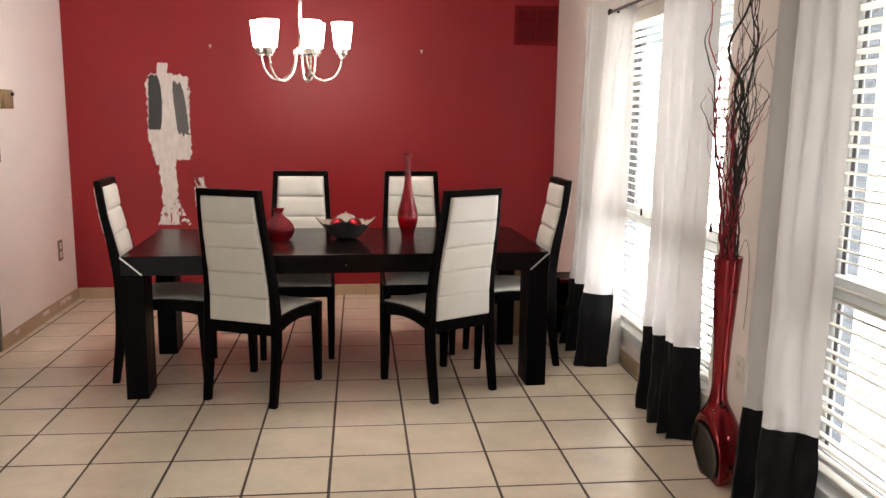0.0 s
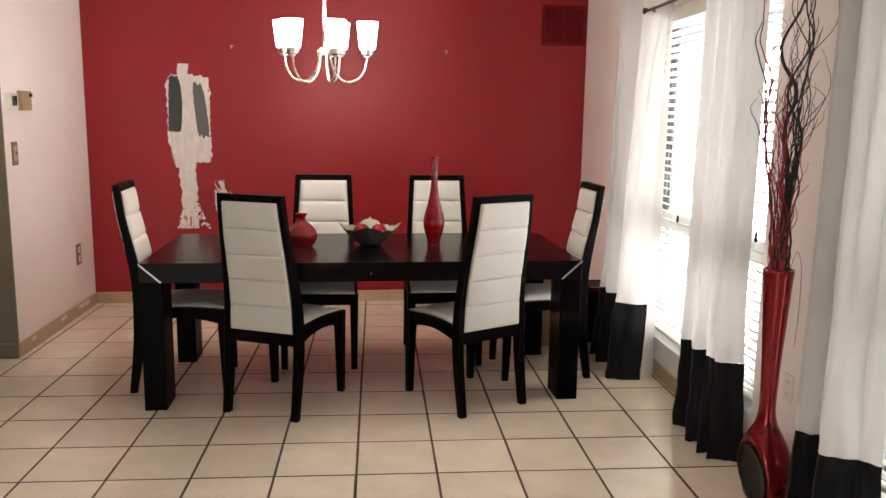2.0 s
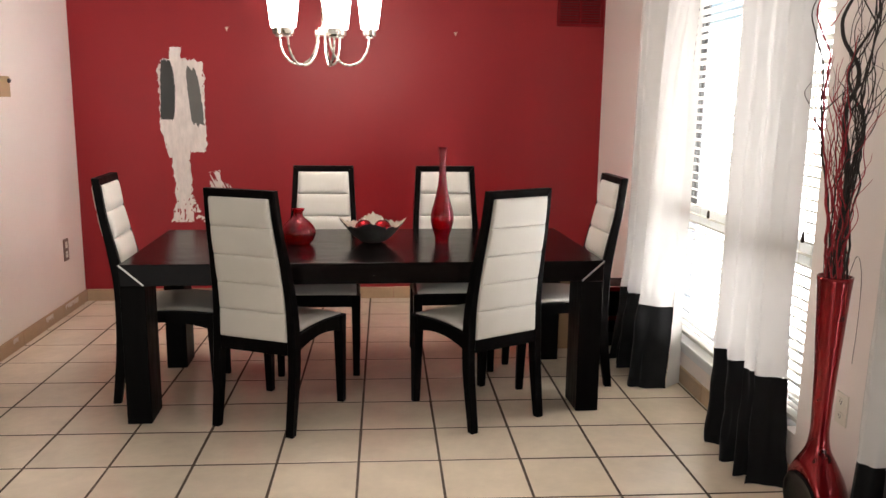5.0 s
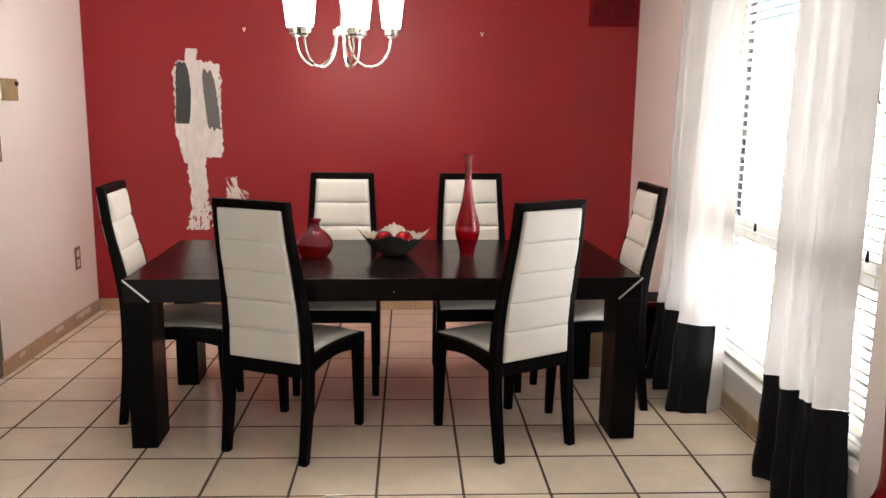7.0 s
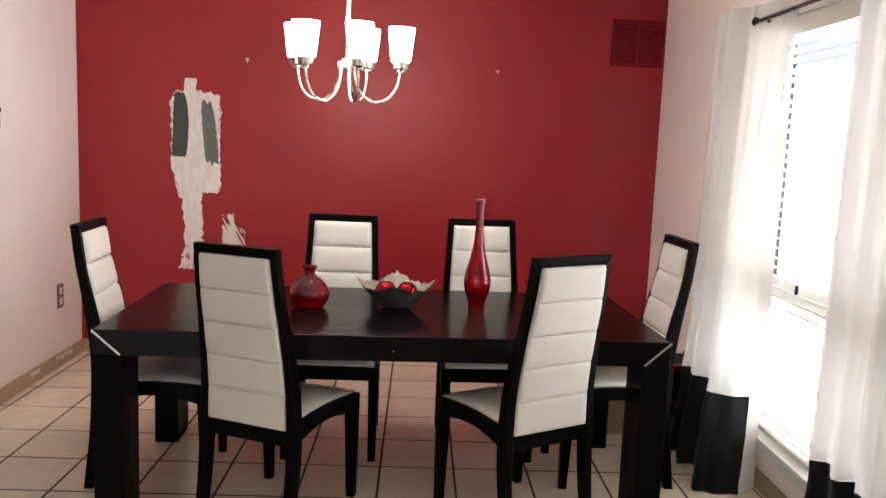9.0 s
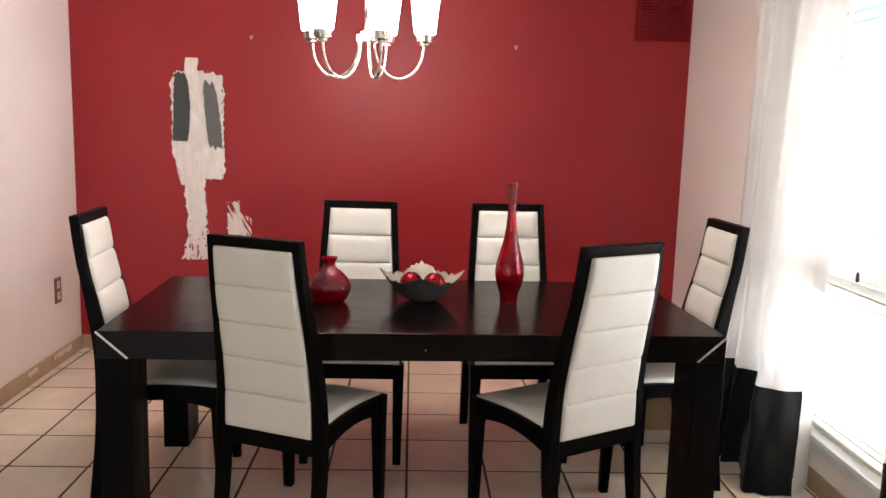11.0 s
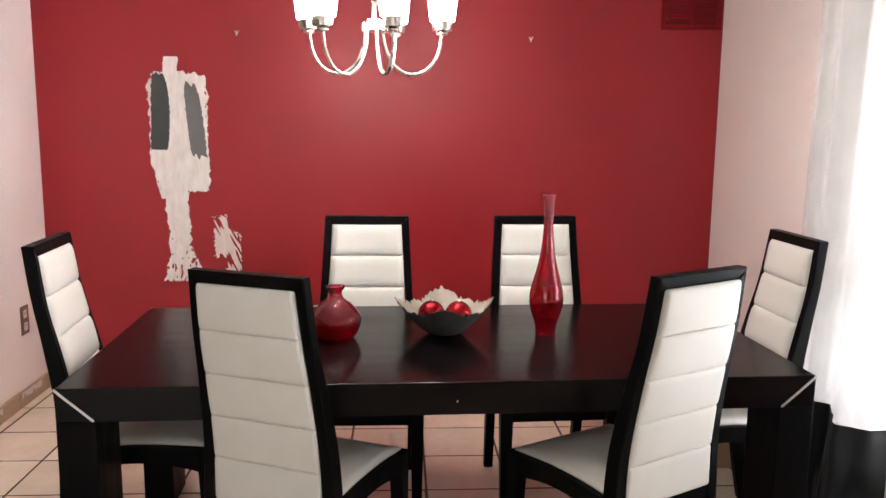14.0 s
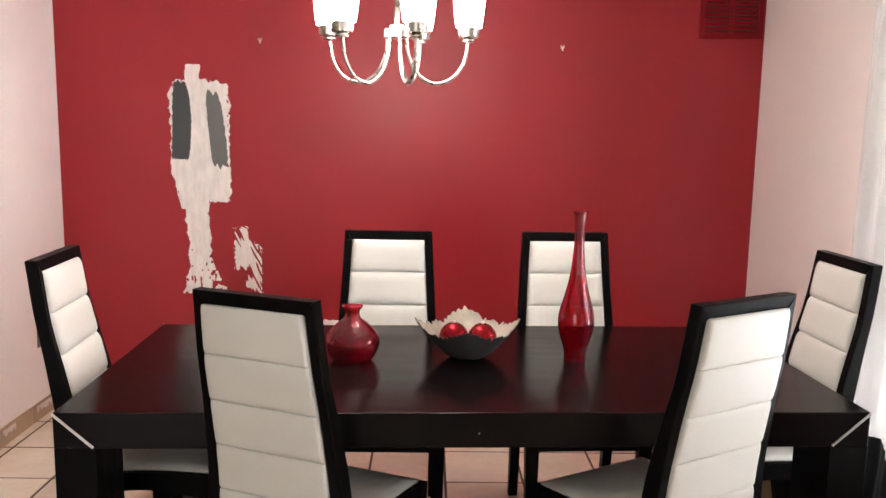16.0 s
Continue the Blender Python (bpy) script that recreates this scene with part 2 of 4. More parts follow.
def smooth_curve(keys, x):
    """Value at x of a smooth line through (x, value) keys."""
    k = [(2 * keys[0][0] - keys[1][0], 2 * keys[0][1] - keys[1][1]), *keys, (2 * keys[-1][0] - keys[-2][0], 2 * keys[-1][1] - keys[-2][1])]
    for i in range(1, len(k) - 2):
        (a, va), (b, vb) = k[i], k[i + 1]
        if x <= b or i == len(k) - 3:
            u = min(1.0, max(0.0, (x - a) / (b - a)))
            ma = (vb - k[i - 1][1]) / (b - k[i - 1][0]) * (b - a)
            mb = (k[i + 2][1] - va) / (k[i + 2][0] - a) * (b - a)
            return (2 * u ** 3 - 3 * u * u + 1) * va + (u ** 3 - 2 * u * u + u) * ma + (3 * u * u - 2 * u ** 3) * vb + (u ** 3 - u * u) * mb


def spline(keys, steps=8):
    """Catmull-Rom points through keys."""
    k = [Vector(p) for p in keys]
    k = [k[0] * 2 - k[1]] + k + [k[-1] * 2 - k[-2]]
    out = []
    for i in range(1, len(k) - 2):
        for s in range(steps):
            u = s / steps
            a, b, c, d = k[i - 1:i + 3]
            out.append(0.5 * (2 * b + (c - a) * u + (2 * a - 5 * b + 4 * c - d) * u * u + (3 * b - a - 3 * c + d) * u ** 3))
    out.append(k[-2])
    return out


def ragged(inside, x0, x1, z0, z1, step, place):
    """A thin coat of paint: the cells of a fine grid that inside(x, z) keeps, laid out by place(x, z)."""
    bm, made = bmesh.new(), {}

    def corner(i, j):
        if (i, j) not in made:
            x, z = x0 + i * step, z0 + j * step
            q = Vector((x * 300, z * 300, 1.7))
            made[i, j] = bm.verts.new(place(x + step * 0.6 * noise.noise(q), z + step * 0.6 * noise.noise(q + Vector((9, 9, 9)))))
        return made[i, j]

    for i in range(int((x1 - x0) / step)):
        for j in range(int((z1 - z0) / step)):
            if inside(x0 + (i + 0.5) * step, z0 + (j + 0.5) * step):
                bm.faces.new((corner(i, j), corner(i + 1, j), corner(i + 1, j + 1), corner(i, j + 1)))
    return bm


def structure(name, bm, material, label, m=None):
    return tagged(part(name, bm, material, None, label, m=m), kind="structure")


# ---- the room ----
RED_Y, LEFT_X, LEFT_END = 6.755, -2.22, 5.29
SOUTH, WEST = -3.0, -5.2

structure("wall_north", box(LEFT_X - 0.12, 1.95, RED_Y, RED_Y + 0.15, -0.05, CEIL), RED_PAINT, "deep red satin painted dining room wall")
structure("wall_west_short", box(LEFT_X - 0.14, LEFT_X, LEFT_END + 0.012, RED_Y, -0.05, CEIL), WHITE_PAINT, "off-white painted side wall meeting the red wall")
structure("wall_olive", box(WEST, LEFT_X - 0.002, LEFT_END, LEFT_END + 0.012, -0.05, CEIL), OLIVE_PAINT, "olive brown painted wall round the corner")
structure("wall_west", box(WEST - 0.15, WEST, SOUTH, LEFT_END, -0.05, CEIL), OLIVE_PAINT, "olive brown painted wall of the adjoining room")
# The opening in this unseen wall is invented to let the added lamp in.
bm = box(WEST, -4.2, SOUTH - 0.15, SOUTH, -0.05, CEIL)
box(-1.0, 2.1, SOUTH - 0.15, SOUTH, -0.05, CEIL, bm=bm)
box(-4.2, -1.0, SOUTH - 0.15, SOUTH, 2.3, CEIL, bm=bm)
box(-4.2, -1.0, SOUTH - 0.15, SOUTH, -0.05, 0.15, bm=bm)
structure("wall_south", bm, OLIVE_PAINT, "unseen olive brown wall with an opening made for an added lamp")
structure("ceiling", box(WEST - 0.15, 2.3, SOUTH - 0.15, RED_Y + 0.15, CEIL, CEIL + 0.12), CEILING_PAINT, "plain white ceiling")

END = 9.95
bm = bmesh.new()
for a, b, z0, z1 in ((0.0, W1[0], -0.05, CEIL), (W1[1], W2[0], -0.05, CEIL), (W2[1], END, -0.05, CEIL),
                     (*W1, -0.05, SILL - 0.03), (*W2, -0.05, SILL - 0.03), (*W1, HEAD, CEIL), (*W2, HEAD, CEIL)):
    box(0, 0.17, -b, -a, z0, z1, bm=bm)
structure("wall_east", bm, WHITE_PAINT, "off-white painted window wall with two tall openings", WALL)

bm = bmesh.new()
for a, b, z0, z1 in ((0.0, W1[0] + 0.03, -0.05, CEIL), (W1[1] - 0.03, W2[0] + 0.03, -0.05, CEIL), (W2[1] - 0.03, END, -0.05, CEIL),
                     (W1[0] + 0.03, W1[1] - 0.03, -0.05, SILL - 0.01), (W2[0] + 0.03, W2[1] - 0.03, -0.05, SILL - 0.01),
                     (W1[0] + 0.03, W1[1] - 0.03, HEAD - 0.01, CEIL), (W2[0] + 0.03, W2[1] - 0.03, HEAD - 0.01, CEIL)):
    box(0.173, 0.25, -b, -a, z0, z1, bm=bm)
structure("wall_outside", bm, BRICK_SKIN, "grey painted brick outer skin round the windows", WALL)

# Pale ground added outside so that the low panes look bright.
structure("added_paving", box(0.285, 3.4, -END, 0.6, -0.29, -0.2), CONCRETE, "pale concrete paving added to brighten the view outside", WALL)
ground = structure("ground", box(-60, 60, -60, 60, -0.5, -0.3), GREEN_BUSH, "lawn outside the windows")

# floor slab; the tiles lie on it
floor = structure("floor", box(WEST, 1.86, SOUTH, RED_Y, -0.06, -0.0013), GROUT, "dark brown grout bed of the tiled floor")


# ---- windows and blinds ----
def window(index, span, strips):
    a, b = span
    w = tagged(new("window_%d" % index), "white vinyl single hung window behind horizontal blinds", "window", kind="structure")
    w.matrix_world = WALL
    for name, q in (("frame", (0.09, 0.15, -a - 0.09, -a, SILL, HEAD)), ("frame", (0.09, 0.15, -b, -b + 0.09, SILL, HEAD)),
                    ("frame", (0.09, 0.15, -b + 0.09, -a - 0.09, HEAD - 0.06, HEAD)), ("frame", (0.09, 0.15, -b + 0.09, -a - 0.09, SILL, SILL + 0.05)),
                    ("meeting_rail", (0.085, 0.145, -b + 0.09, -a - 0.09, RAIL - 0.05, RAIL + 0.05))):
        part(name, box(*q, bevel=0.004), VINYL, w)
    for z0, z1 in ((SILL + 0.05, RAIL - 0.05), (RAIL + 0.05, HEAD - 0.06)):
        for y0, y1 in ((-b + 0.09, -b + 0.14), (-a - 0.14, -a - 0.09)):
            part("sash_stile", box(0.10, 0.135, y0, y1, z0, z1, bevel=0.004), VINYL, w)
        part("dark_strip", box(0.108, 0.114, -b + 0.1405, -b + 0.155, z0, z1), PANE_STRIP, w, "dark upright strip beside the sash stile")
        # dark upright strips by the far stile, several in an upper sash
        for k in range(strips if z0 > RAIL else 1):
            y1 = -a - 0.1405 - 0.058 * k
            part("dark_strip", box(0.108, 0.114, y1 - (0.044 if strips > 1 and z0 > RAIL else 0.022), y1, z0, z1), PANE_STRIP, w, "dark upright strip beside the sash stile")
        p = part("pane", box(0.115, 0.119, -b + 0.14, -a - 0.14, z0, z1), PANE, w)
        p.visible_shadow = False
    part("sill", box(-0.035, 0.09, -b + 0.09, -a - 0.0, SILL - 0.03, SILL, bevel=0.005), VINYL, w)
    part("apron", box(-0.014, 0.0, -b + 0.09, -a + 0.02, SILL - 0.075, SILL - 0.031, bevel=0.004), VINYL, w)
    return w


def blind(span, cords):
    a, b = span[0] + 0.015, span[1] - 0.015
    t = thing("window_blind", "ivory horizontal slat blind lowered with open slats", "blind", "window blinds", WALL)
    part("headrail", box(0.012, 0.07, -b, -a, HEAD - 0.055, HEAD - 0.003, bevel=0.003), SLAT, t)
    part("valance", box(0.0, 0.010, -b, -a, HEAD - 0.085, HEAD - 0.003, bevel=0.003), SLAT, t)
    part("bottom_rail", box(0.018, 0.066, -b, -a, SILL + 0.004, SILL + 0.022, bevel=0.003), SLAT, t)
    # one slat mesh, shared
    ring = []
    prof = [(-0.024, -0.0035), (-0.012, 0.0005), (0.0, 0.002), (0.012, 0.0005), (0.024, -0.0035)]
    tilt = radians(-16)
    section = [(x, z + 0.0013) for x, z in prof] + [(x, z - 0.0013) for x, z in reversed(prof)]
    rot = [(x * math.cos(tilt) - z * math.sin(tilt), x * math.sin(tilt) + z * math.cos(tilt)) for x, z in section]
    for y in (-b, -a):
        ring.append([Vector((0.042 + x, y, z)) for x, z in rot])
    me = bpy.data.meshes.new("slat")
    g = loft(ring)
    bmesh.ops.recalc_face_normals(g, faces=g.faces[:])
    g.to_mesh(me)
    g.free()
    me.materials.append(SLAT)
    pitch, z = 0.0445, SILL + 0.06
    while z < HEAD - 0.075:
        ob = new("slat", me)
        ob.parent = t
        ob.location = (0, 0, z)
        ob.rotation_euler = (radians(random.uniform(-0.12, 0.12)), 0, 0)
        z += pitch
    n = 4
    for i in range(n):
        y = -a - 0.12 - (b - a - 0.24) * i / (n - 1)
        for x in (0.017, 0.067):
            part("ladder_cord", tube([(x, y, SILL + 0.02), (x, y, HEAD - 0.05)], 0.0011, 4), SLAT, t)
    for d, z in cords:
        c = part("pull_cord", tube([(0.004, -d, HEAD - 0.06), (0.003, -d, z)], 0.0012, 4), SLAT, t)
        part("tassel", lathe([(0.003, z + 0.005), (0.006, z), (0.008, z - 0.03), (0.004, z - 0.036)], 10, lambda q: (0.003, -d)), BRONZE, c, smooth=True)


window(1, W1, 4)
window(2, W2, 1)
blind(W1, ((2.22, 0.98), (3.17, 1.02)))
blind(W2, ((5.5, 1.0),))


# ---- curtains ----
def curtain(label, plan, phase, lining=None, top=2.21, flare=0.12, pinch=0.0, kick=0.045, folds=9):
    """plan: the corners of the folds, as (distance along the wall, distance from it)."""
    t = thing("curtain", label, "curtain", "window curtains", WALL)
    line = spline([(d, o, 0) for d, o in plan], 16)
    band = 0.437

    def at(i, z):
        p, h = line[i], z / top
        u = i / (len(line) - 1)
        wave = 0.5 * noise.noise(Vector((u * 5 + phase, z * 0.9, phase))) + 0.3 * noise.noise(Vector((u * 11 + phase, z * 2.4, phase + 4)))
        low = max(0.0, 1 - z / 0.75) ** 1.6
        crumple = 0.017 * noise.noise(Vector((u * 14, z * 7, phase))) * (1.5 - z if z < 0.5 else 0.25)
        tuck = 1 - pinch * h ** 4 * min(1, max(0, (u - 0.55) / 0.2))
        off = 0.015 + (p.y - 0.015) * (0.80 + 0.20 * (1 - h)) * tuck + 0.018 * wave * (1.1 - h) + kick * low * min(1, p.y / 0.12) + crumple
        off += 0.013 * noise.noise(Vector((u * 17 + phase, z * 0.35, phase + 9))) + 0.0018 * noise.noise(Vector((u * 4 + phase, z * 11, phase + 2)))
        pleat = math.sin(2 * math.pi * (u * folds + 0.7 * noise.noise(Vector((u * 3, phase, z * 0.25)))))
        off += 0.006 * (pleat - 0.45 * pleat * pleat) * (0.65 + 0.35 * h)
        d = p.x + 0.022 * wave * (1.15 - h) + flare * low * (0.6 + 0.4 * u) + crumple
        return Vector((-max(off, 0.018), -d, z))

    def sheet(z0, z1, nz):
        return loft([[at(i, z0 + (z1 - z0) * j / nz) for i in range(len(line))] for j in range(nz + 1)], False, False)

    part("white_panel", sheet(band, top, 64), CURTAIN_WHITE, t, "white curtain cloth", smooth=True)
    part("black_band", sheet(0.006, band - 0.001, 30), CURTAIN_BLACK, t, "black curtain hem band", smooth=True)
    if lining:
        rows = []
        for j in range(9):
            z = 0.008 + (top - 0.06) * j / 8
            a, b = at(len(line) - 1, z), Vector((-lining[1], -lining[0], z))
            rows.append([a.lerp(b, u / 5) + Vector((0.003 * math.sin(3 * u + j), 0, 0)) for u in range(6)])
        part("lining", loft(rows, False, False), CURTAIN_WHITE, t, "white lining", smooth=True)
    return t


curtain("white floor length curtain with a black hem band, lit from behind",
        [(1.32, 0.08), (1.43, 0.16), (1.52, 0.225), (1.545, 0.16), (1.62, 0.19), (1.69, 0.225), (1.73, 0.15), (1.85, 0.20), (1.97, 0.235), (2.0, 0.17), (2.025, 0.085)], 0.6, (2.055, 0.03), pinch=0.72, kick=0.085)
curtain("white curtain with a black hem band and deep folds",
        [(2.60, 0.05), (2.68, 0.09), (2.76, 0.15), (2.785, 0.085), (2.86, 0.11), (2.93, 0.15), (2.955, 0.085), (3.01, 0.11), (3.06, 0.145), (3.075, 0.09), (3.10, 0.105), (3.125, 0.125), (3.15, 0.08), (3.175, 0.025)], 2.0)
curtain("white curtain with a black hem band beside the tall red vase",
        [(3.84, 0.07), (3.90, 0.12), (3.96, 0.19), (3.985, 0.12), (4.05, 0.14), (4.14, 0.20), (4.19, 0.12), (4.24, 0.055)], 4.2, flare=0.08)


def curtain_rod(d0, d1):
    t = thing("curtain_rod", "dark bronze curtain rod with a round finial", "curtain rod", "curtain rods", WALL)
    z, o = 2.135, 0.098
    part("rod", tube([(-o, -d0, z), (-o, -d1, z)], 0.009, 12), BRONZE, t, smooth=True)
    for d, s in ((d0, 1), (d1, -1)):
        prof = [(0.010, 0), (0.016, 0.004), (0.016, 0.010), (0.011, 0.013), (0.019, 0.020), (0.024, 0.031), (0.020, 0.043), (0.008, 0.049), (0.001, 0.050)]
        f = lathe(prof, 20)
        bmesh.ops.transform(f, matrix=Matrix.Translation((-o, -d, z)) @ Matrix.Rotation(radians(-90 * s), 4, "X"), verts=f.verts[:])
        part("finial", f, BRONZE, t, smooth=True)
        e = d + 0.09 * s
        part("bracket", tube([(0.0, -e, z - 0.015), (-o, -e, z - 0.015)], 0.006, 8), BRONZE, t, smooth=True)


curtain_rod(1.82, 3.40)
curtain_rod(3.72, 6.1)


# ---- dining table ----
TX, TY, TH, TABLE_TURN = -0.087, 4.834, 0.767, 1.0
table = thing("dining_table", "long espresso black lacquered dining table with metal corner inlays", "table", m=pose(TX, TY, 0, 0, 0, TABLE_TURN))
hx, hy, tk, lw, ld = 1.136, 0.511, 0.102, 0.112, 0.205
part("tabletop", box(-hx, hx, -hy, hy, TH - tk, TH, bevel=0.003), ESPRESSO, table)
for sx in (-1, 1):
    for sy in (-1, 1):
        xs = sorted((sx * hx, sx * (hx - lw)))
        ys = sorted((sy * hy, sy * (hy - ld)))
        # same lacquer as the top, but darker and duller here to mute reflections
        part("leg", box(xs[0], xs[1], ys[0], ys[1], 0.0, TH - tk + 0.0005, bevel=0.003), BLACK_WOOD, table)
    for sy in (-1, 1):
        a = Vector((sx * (hx + 0.0008), sy * (hy + 0.0008), TH - 0.002))
        b = Vector((sx * (hx - tk - 0.004), sy * (hy + 0.0008), TH - tk + 0.004))
        n = (b - a).cross(Vector((0, 1, 0))).normalized() * 0.0035
        y = Vector((0, sy * 0.0015, 0))
        part("corner_inlay", loft([[a - n - y, a + n - y, a + n + y, a - n + y], [b - n - y, b + n - y, b + n + y, b - n + y]]), STEEL_INLAY, table, "diagonal brushed metal inlay strip")
part("screw_cap", lathe([(0.0022, -0.001), (0.0022, 0.001), (0.001, 0.0012)], 10), STEEL_INLAY, table, m=Matrix.Translation((0.02, -hy, TH - 0.06)) @ Matrix.Rotation(radians(90), 4, "X"))


# ---- chairs ----
CH = 1.130
POST = [(0, 0.0), (0.27, 0.038), (0.47, 0.047), (0.62, 0.040), (0.78, 0.012), (0.95, -0.024), (CH, -0.048)]
HALF = [(0, 0.196), (0.45, 0.196), (CH, 0.163)]


def post_y(z):
    return -0.245 + smooth_curve(POST, z)


def post_w(z):
    return 0.0195 - 0.0040 * min(1.0, max(0.0, (z - 0.45) / 0.4))


TOP_RAIL = 0.035


def chair():
    t = thing("dining_chair", "black wood dining chair with channelled cream leatherette high back", "chair", "dining chairs")

    def bar(x, y, wx, wy, c=0.004):
        return [Vector((x + sx * (wx - c * (k == 0)), y + sy * (wy - c * (k == 1)), 0)) for sx, sy, k in
                ((-1, -1, 0), (1, -1, 0), (1, -1, 1), (1, 1, 1), (1, 1, 0), (-1, 1, 0), (-1, 1, 1), (-1, -1, 1))]

    for s in (-1, 1):
        rings = []
        for i in range(29):
            z = CH * i / 28
            wy = 0.019 + 0.010 * math.sin(math.pi * min(1, z / 0.9)) if z < 0.9 else 0.019
            rings.append([p + Vector((0, 0, z)) for p in bar(s * smooth_curve(HALF, z), post_y(z), post_w(z), wy)])
        # mitred head: the inner side stops lower than the outer one
        for p in rings[-1]:
            p.z = CH - TOP_RAIL * min(1.0, max(0.0, (smooth_curve(HALF, CH) + post_w(CH) - s * p.x) / (2 * post_w(CH)))) - 0.0006
        part("post", loft(rings), BLACK_WOOD, t)
        rings = []
        for i in range(11):
            z = 0.459 * i / 10
            k = z / 0.459
            rings.append([p + Vector((0, 0, z)) for p in bar(s * 0.208, 0.236 + 0.012 * (1 - k), 0.018 + 0.007 * k, 0.018 + 0.010 * k)])
        part("leg", loft(rings), BLACK_WOOD, t)
        # side rail with a low arch
        rings = []
        for i in range(13):
            u = i / 12
            y = -0.20 + 0.415 * u
            x = s * (0.197 + 0.012 * u)
            lo = 0.380 + 0.036 * math.sin(math.pi * u) ** 0.9
            hi = 0.458 + 0.014 * math.sin(math.pi * u)
            rings.append([Vector((x - 0.014, y, lo)), Vector((x + 0.014, y, lo)), Vector((x + 0.014, y, hi)), Vector((x - 0.014, y, hi))])
        part("side_rail", loft(rings), BLACK_WOOD, t)
    part("front_rail", box(-0.19, 0.19, 0.222, 0.250, 0.392, 0.460, bevel=0.003), BLACK_WOOD, t)
    # back rails
    wide, inner = smooth_curve(HALF, CH) + post_w(CH), smooth_curve(HALF, CH) - post_w(CH)
    rings = []
    for x, d in ((-1, 0.0), (-0.985, 0.0015), (0.985, 0.0015), (1, 0.0)):
        lo, hi, c = CH - TOP_RAIL, CH - 0.0004, 0.002
        q = [(post_y(lo) - 0.0185, lo), (post_y(hi) - 0.0185, hi - c), (post_y(hi) - 0.0185 + c, hi), (post_y(hi) + 0.0185 - c, hi), (post_y(hi) + 0.0185, hi - c), (post_y(lo) + 0.0185, lo)]
        rings.append([Vector((x * (inner + (wide - inner) * (z - lo) / TOP_RAIL - 0.0006), y, z)) for y, z in q])
    part("top_rail", loft(rings), BLACK_WOOD, t)
    part("bottom_rail", box(-0.178, 0.178, post_y(0.41) - 0.020, post_y(0.41) + 0.020, 0.372, 0.436, bevel=0.003), BLACK_WOOD, t)
    # five stuffed channels
    z0, z1 = 0.437, CH - TOP_RAIL - 0.0005
    for k in range(5):
        a, b = z0 + (z1 - z0) * k / 5, z0 + (z1 - z0) * (k + 1) / 5
        rings = []
        for v in (0, 0.02, 0.06, 0.14, 0.3, 0.5, 0.7, 0.86, 0.94, 0.98, 1):
            z = a + 0.0008 + (b - a - 0.0016) * v
            hw = smooth_curve(HALF, z) - post_w(z) - 0.0005
            front, rear = 0.023 + 0.011 * (1 - abs(2 * v - 1) ** 7), 0.0285 + 0.0050 * (1 - abs(2 * v - 1) ** 10)
            ring = []
            for side in (1, -1):
                puff = front if side > 0 else rear
                for w in (-1, -0.997, -0.99, -0.975, -0.94, -0.8, -0.4, 0, 0.4, 0.8, 0.94, 0.975, 0.99, 0.997, 1):
                    u = w * side
                    e = 1 - abs(u) ** (34 if side > 0 else 110)
                    ring.append(Vector((u * hw, post_y(z) + side * (0.006 + (puff - 0.006) * e), z)))
            rings.append(ring)
        part("back_channel", loft(rings), LEATHER, t, "stuffed cream leatherette channel", smooth=True)
    # seat cushion: crowned slab
    nx, ny = 12, 12
    bm = bmesh.new()
    top, low = {}, {}
    for i in range(nx + 1):
        for j in range(ny + 1):
            u, v = i / nx * 2 - 1, j / ny * 2 - 1
            x = u * (0.192 + 0.020 * (v + 1) / 2)
            y = 0.022 + v * 0.225
            e = (1 - abs(u) ** 6) * (1 - abs(v) ** 6)
            dip = 0.014 * math.cos(v * math.pi / 2)
            top[i, j] = bm.verts.new((x, y, 0.468 + 0.018 * e + dip))
            low[i, j] = bm.verts.new((x * 0.985, y, 0.459 + dip))
    for i in range(nx):
        for j in range(ny):
            bm.faces.new((top[i, j], top[i + 1, j], top[i + 1, j + 1], top[i, j + 1]))
            bm.faces.new((low[i, j], low[i, j + 1], low[i + 1, j + 1], low[i + 1, j]))
    for i in range(nx):
        bm.faces.new((top[i, 0], low[i, 0], low[i + 1, 0], top[i + 1, 0]))
        bm.faces.new((top[i, ny], top[i + 1, ny], low[i + 1, ny], low[i, ny]))
        bm.faces.new((top[0, i], top[0, i + 1], low[0, i + 1], low[0, i]))
        bm.faces.new((top[nx, i], low[nx, i], low[nx, i + 1], top[nx, i + 1]))
    part("seat", bm, LEATHER, t, "cream leatherette seat pad", smooth=True)
    return t


first = chair()
CHAIRS = [(-0.515, 4.419, -24.4), (0.457, 4.420, 28.2), (-0.356, 5.20, 179.0), (0.392, 5.215, 181.6), (-1.111, 4.805, -87.0), (0.965, 4.891, 91.0)]
first.matrix_basis = pose(CHAIRS[0][0], CHAIRS[0][1], 0, 0, 0, CHAIRS[0][2])
PLAIN = "black wood chair with cream leatherette back "
SEATING = ["askew at the table", "askew at the table", "pushed in before red wall", "pushed in before red wall", "at the short table end", "at table end by windows"]
first["label"] = PLAIN + SEATING[0]
for (x, y, a), where in zip(CHAIRS[1:], SEATING[1:]):
    copy_thing(first, pose(x, y, 0, 0, 0, a))["label"] = PLAIN + where


# ---- on the table ----
def hollow(profile, wall):
    """Outer profile upwards, then the inside down again."""
    inner = [(max(r - wall, 0.001), z + (wall if i == 0 else 0)) for i, (r, z) in enumerate(profile)]
    return [(0.001, profile[0][1])] + profile + list(reversed(inner)) + [(0.0008, inner[0][1])]


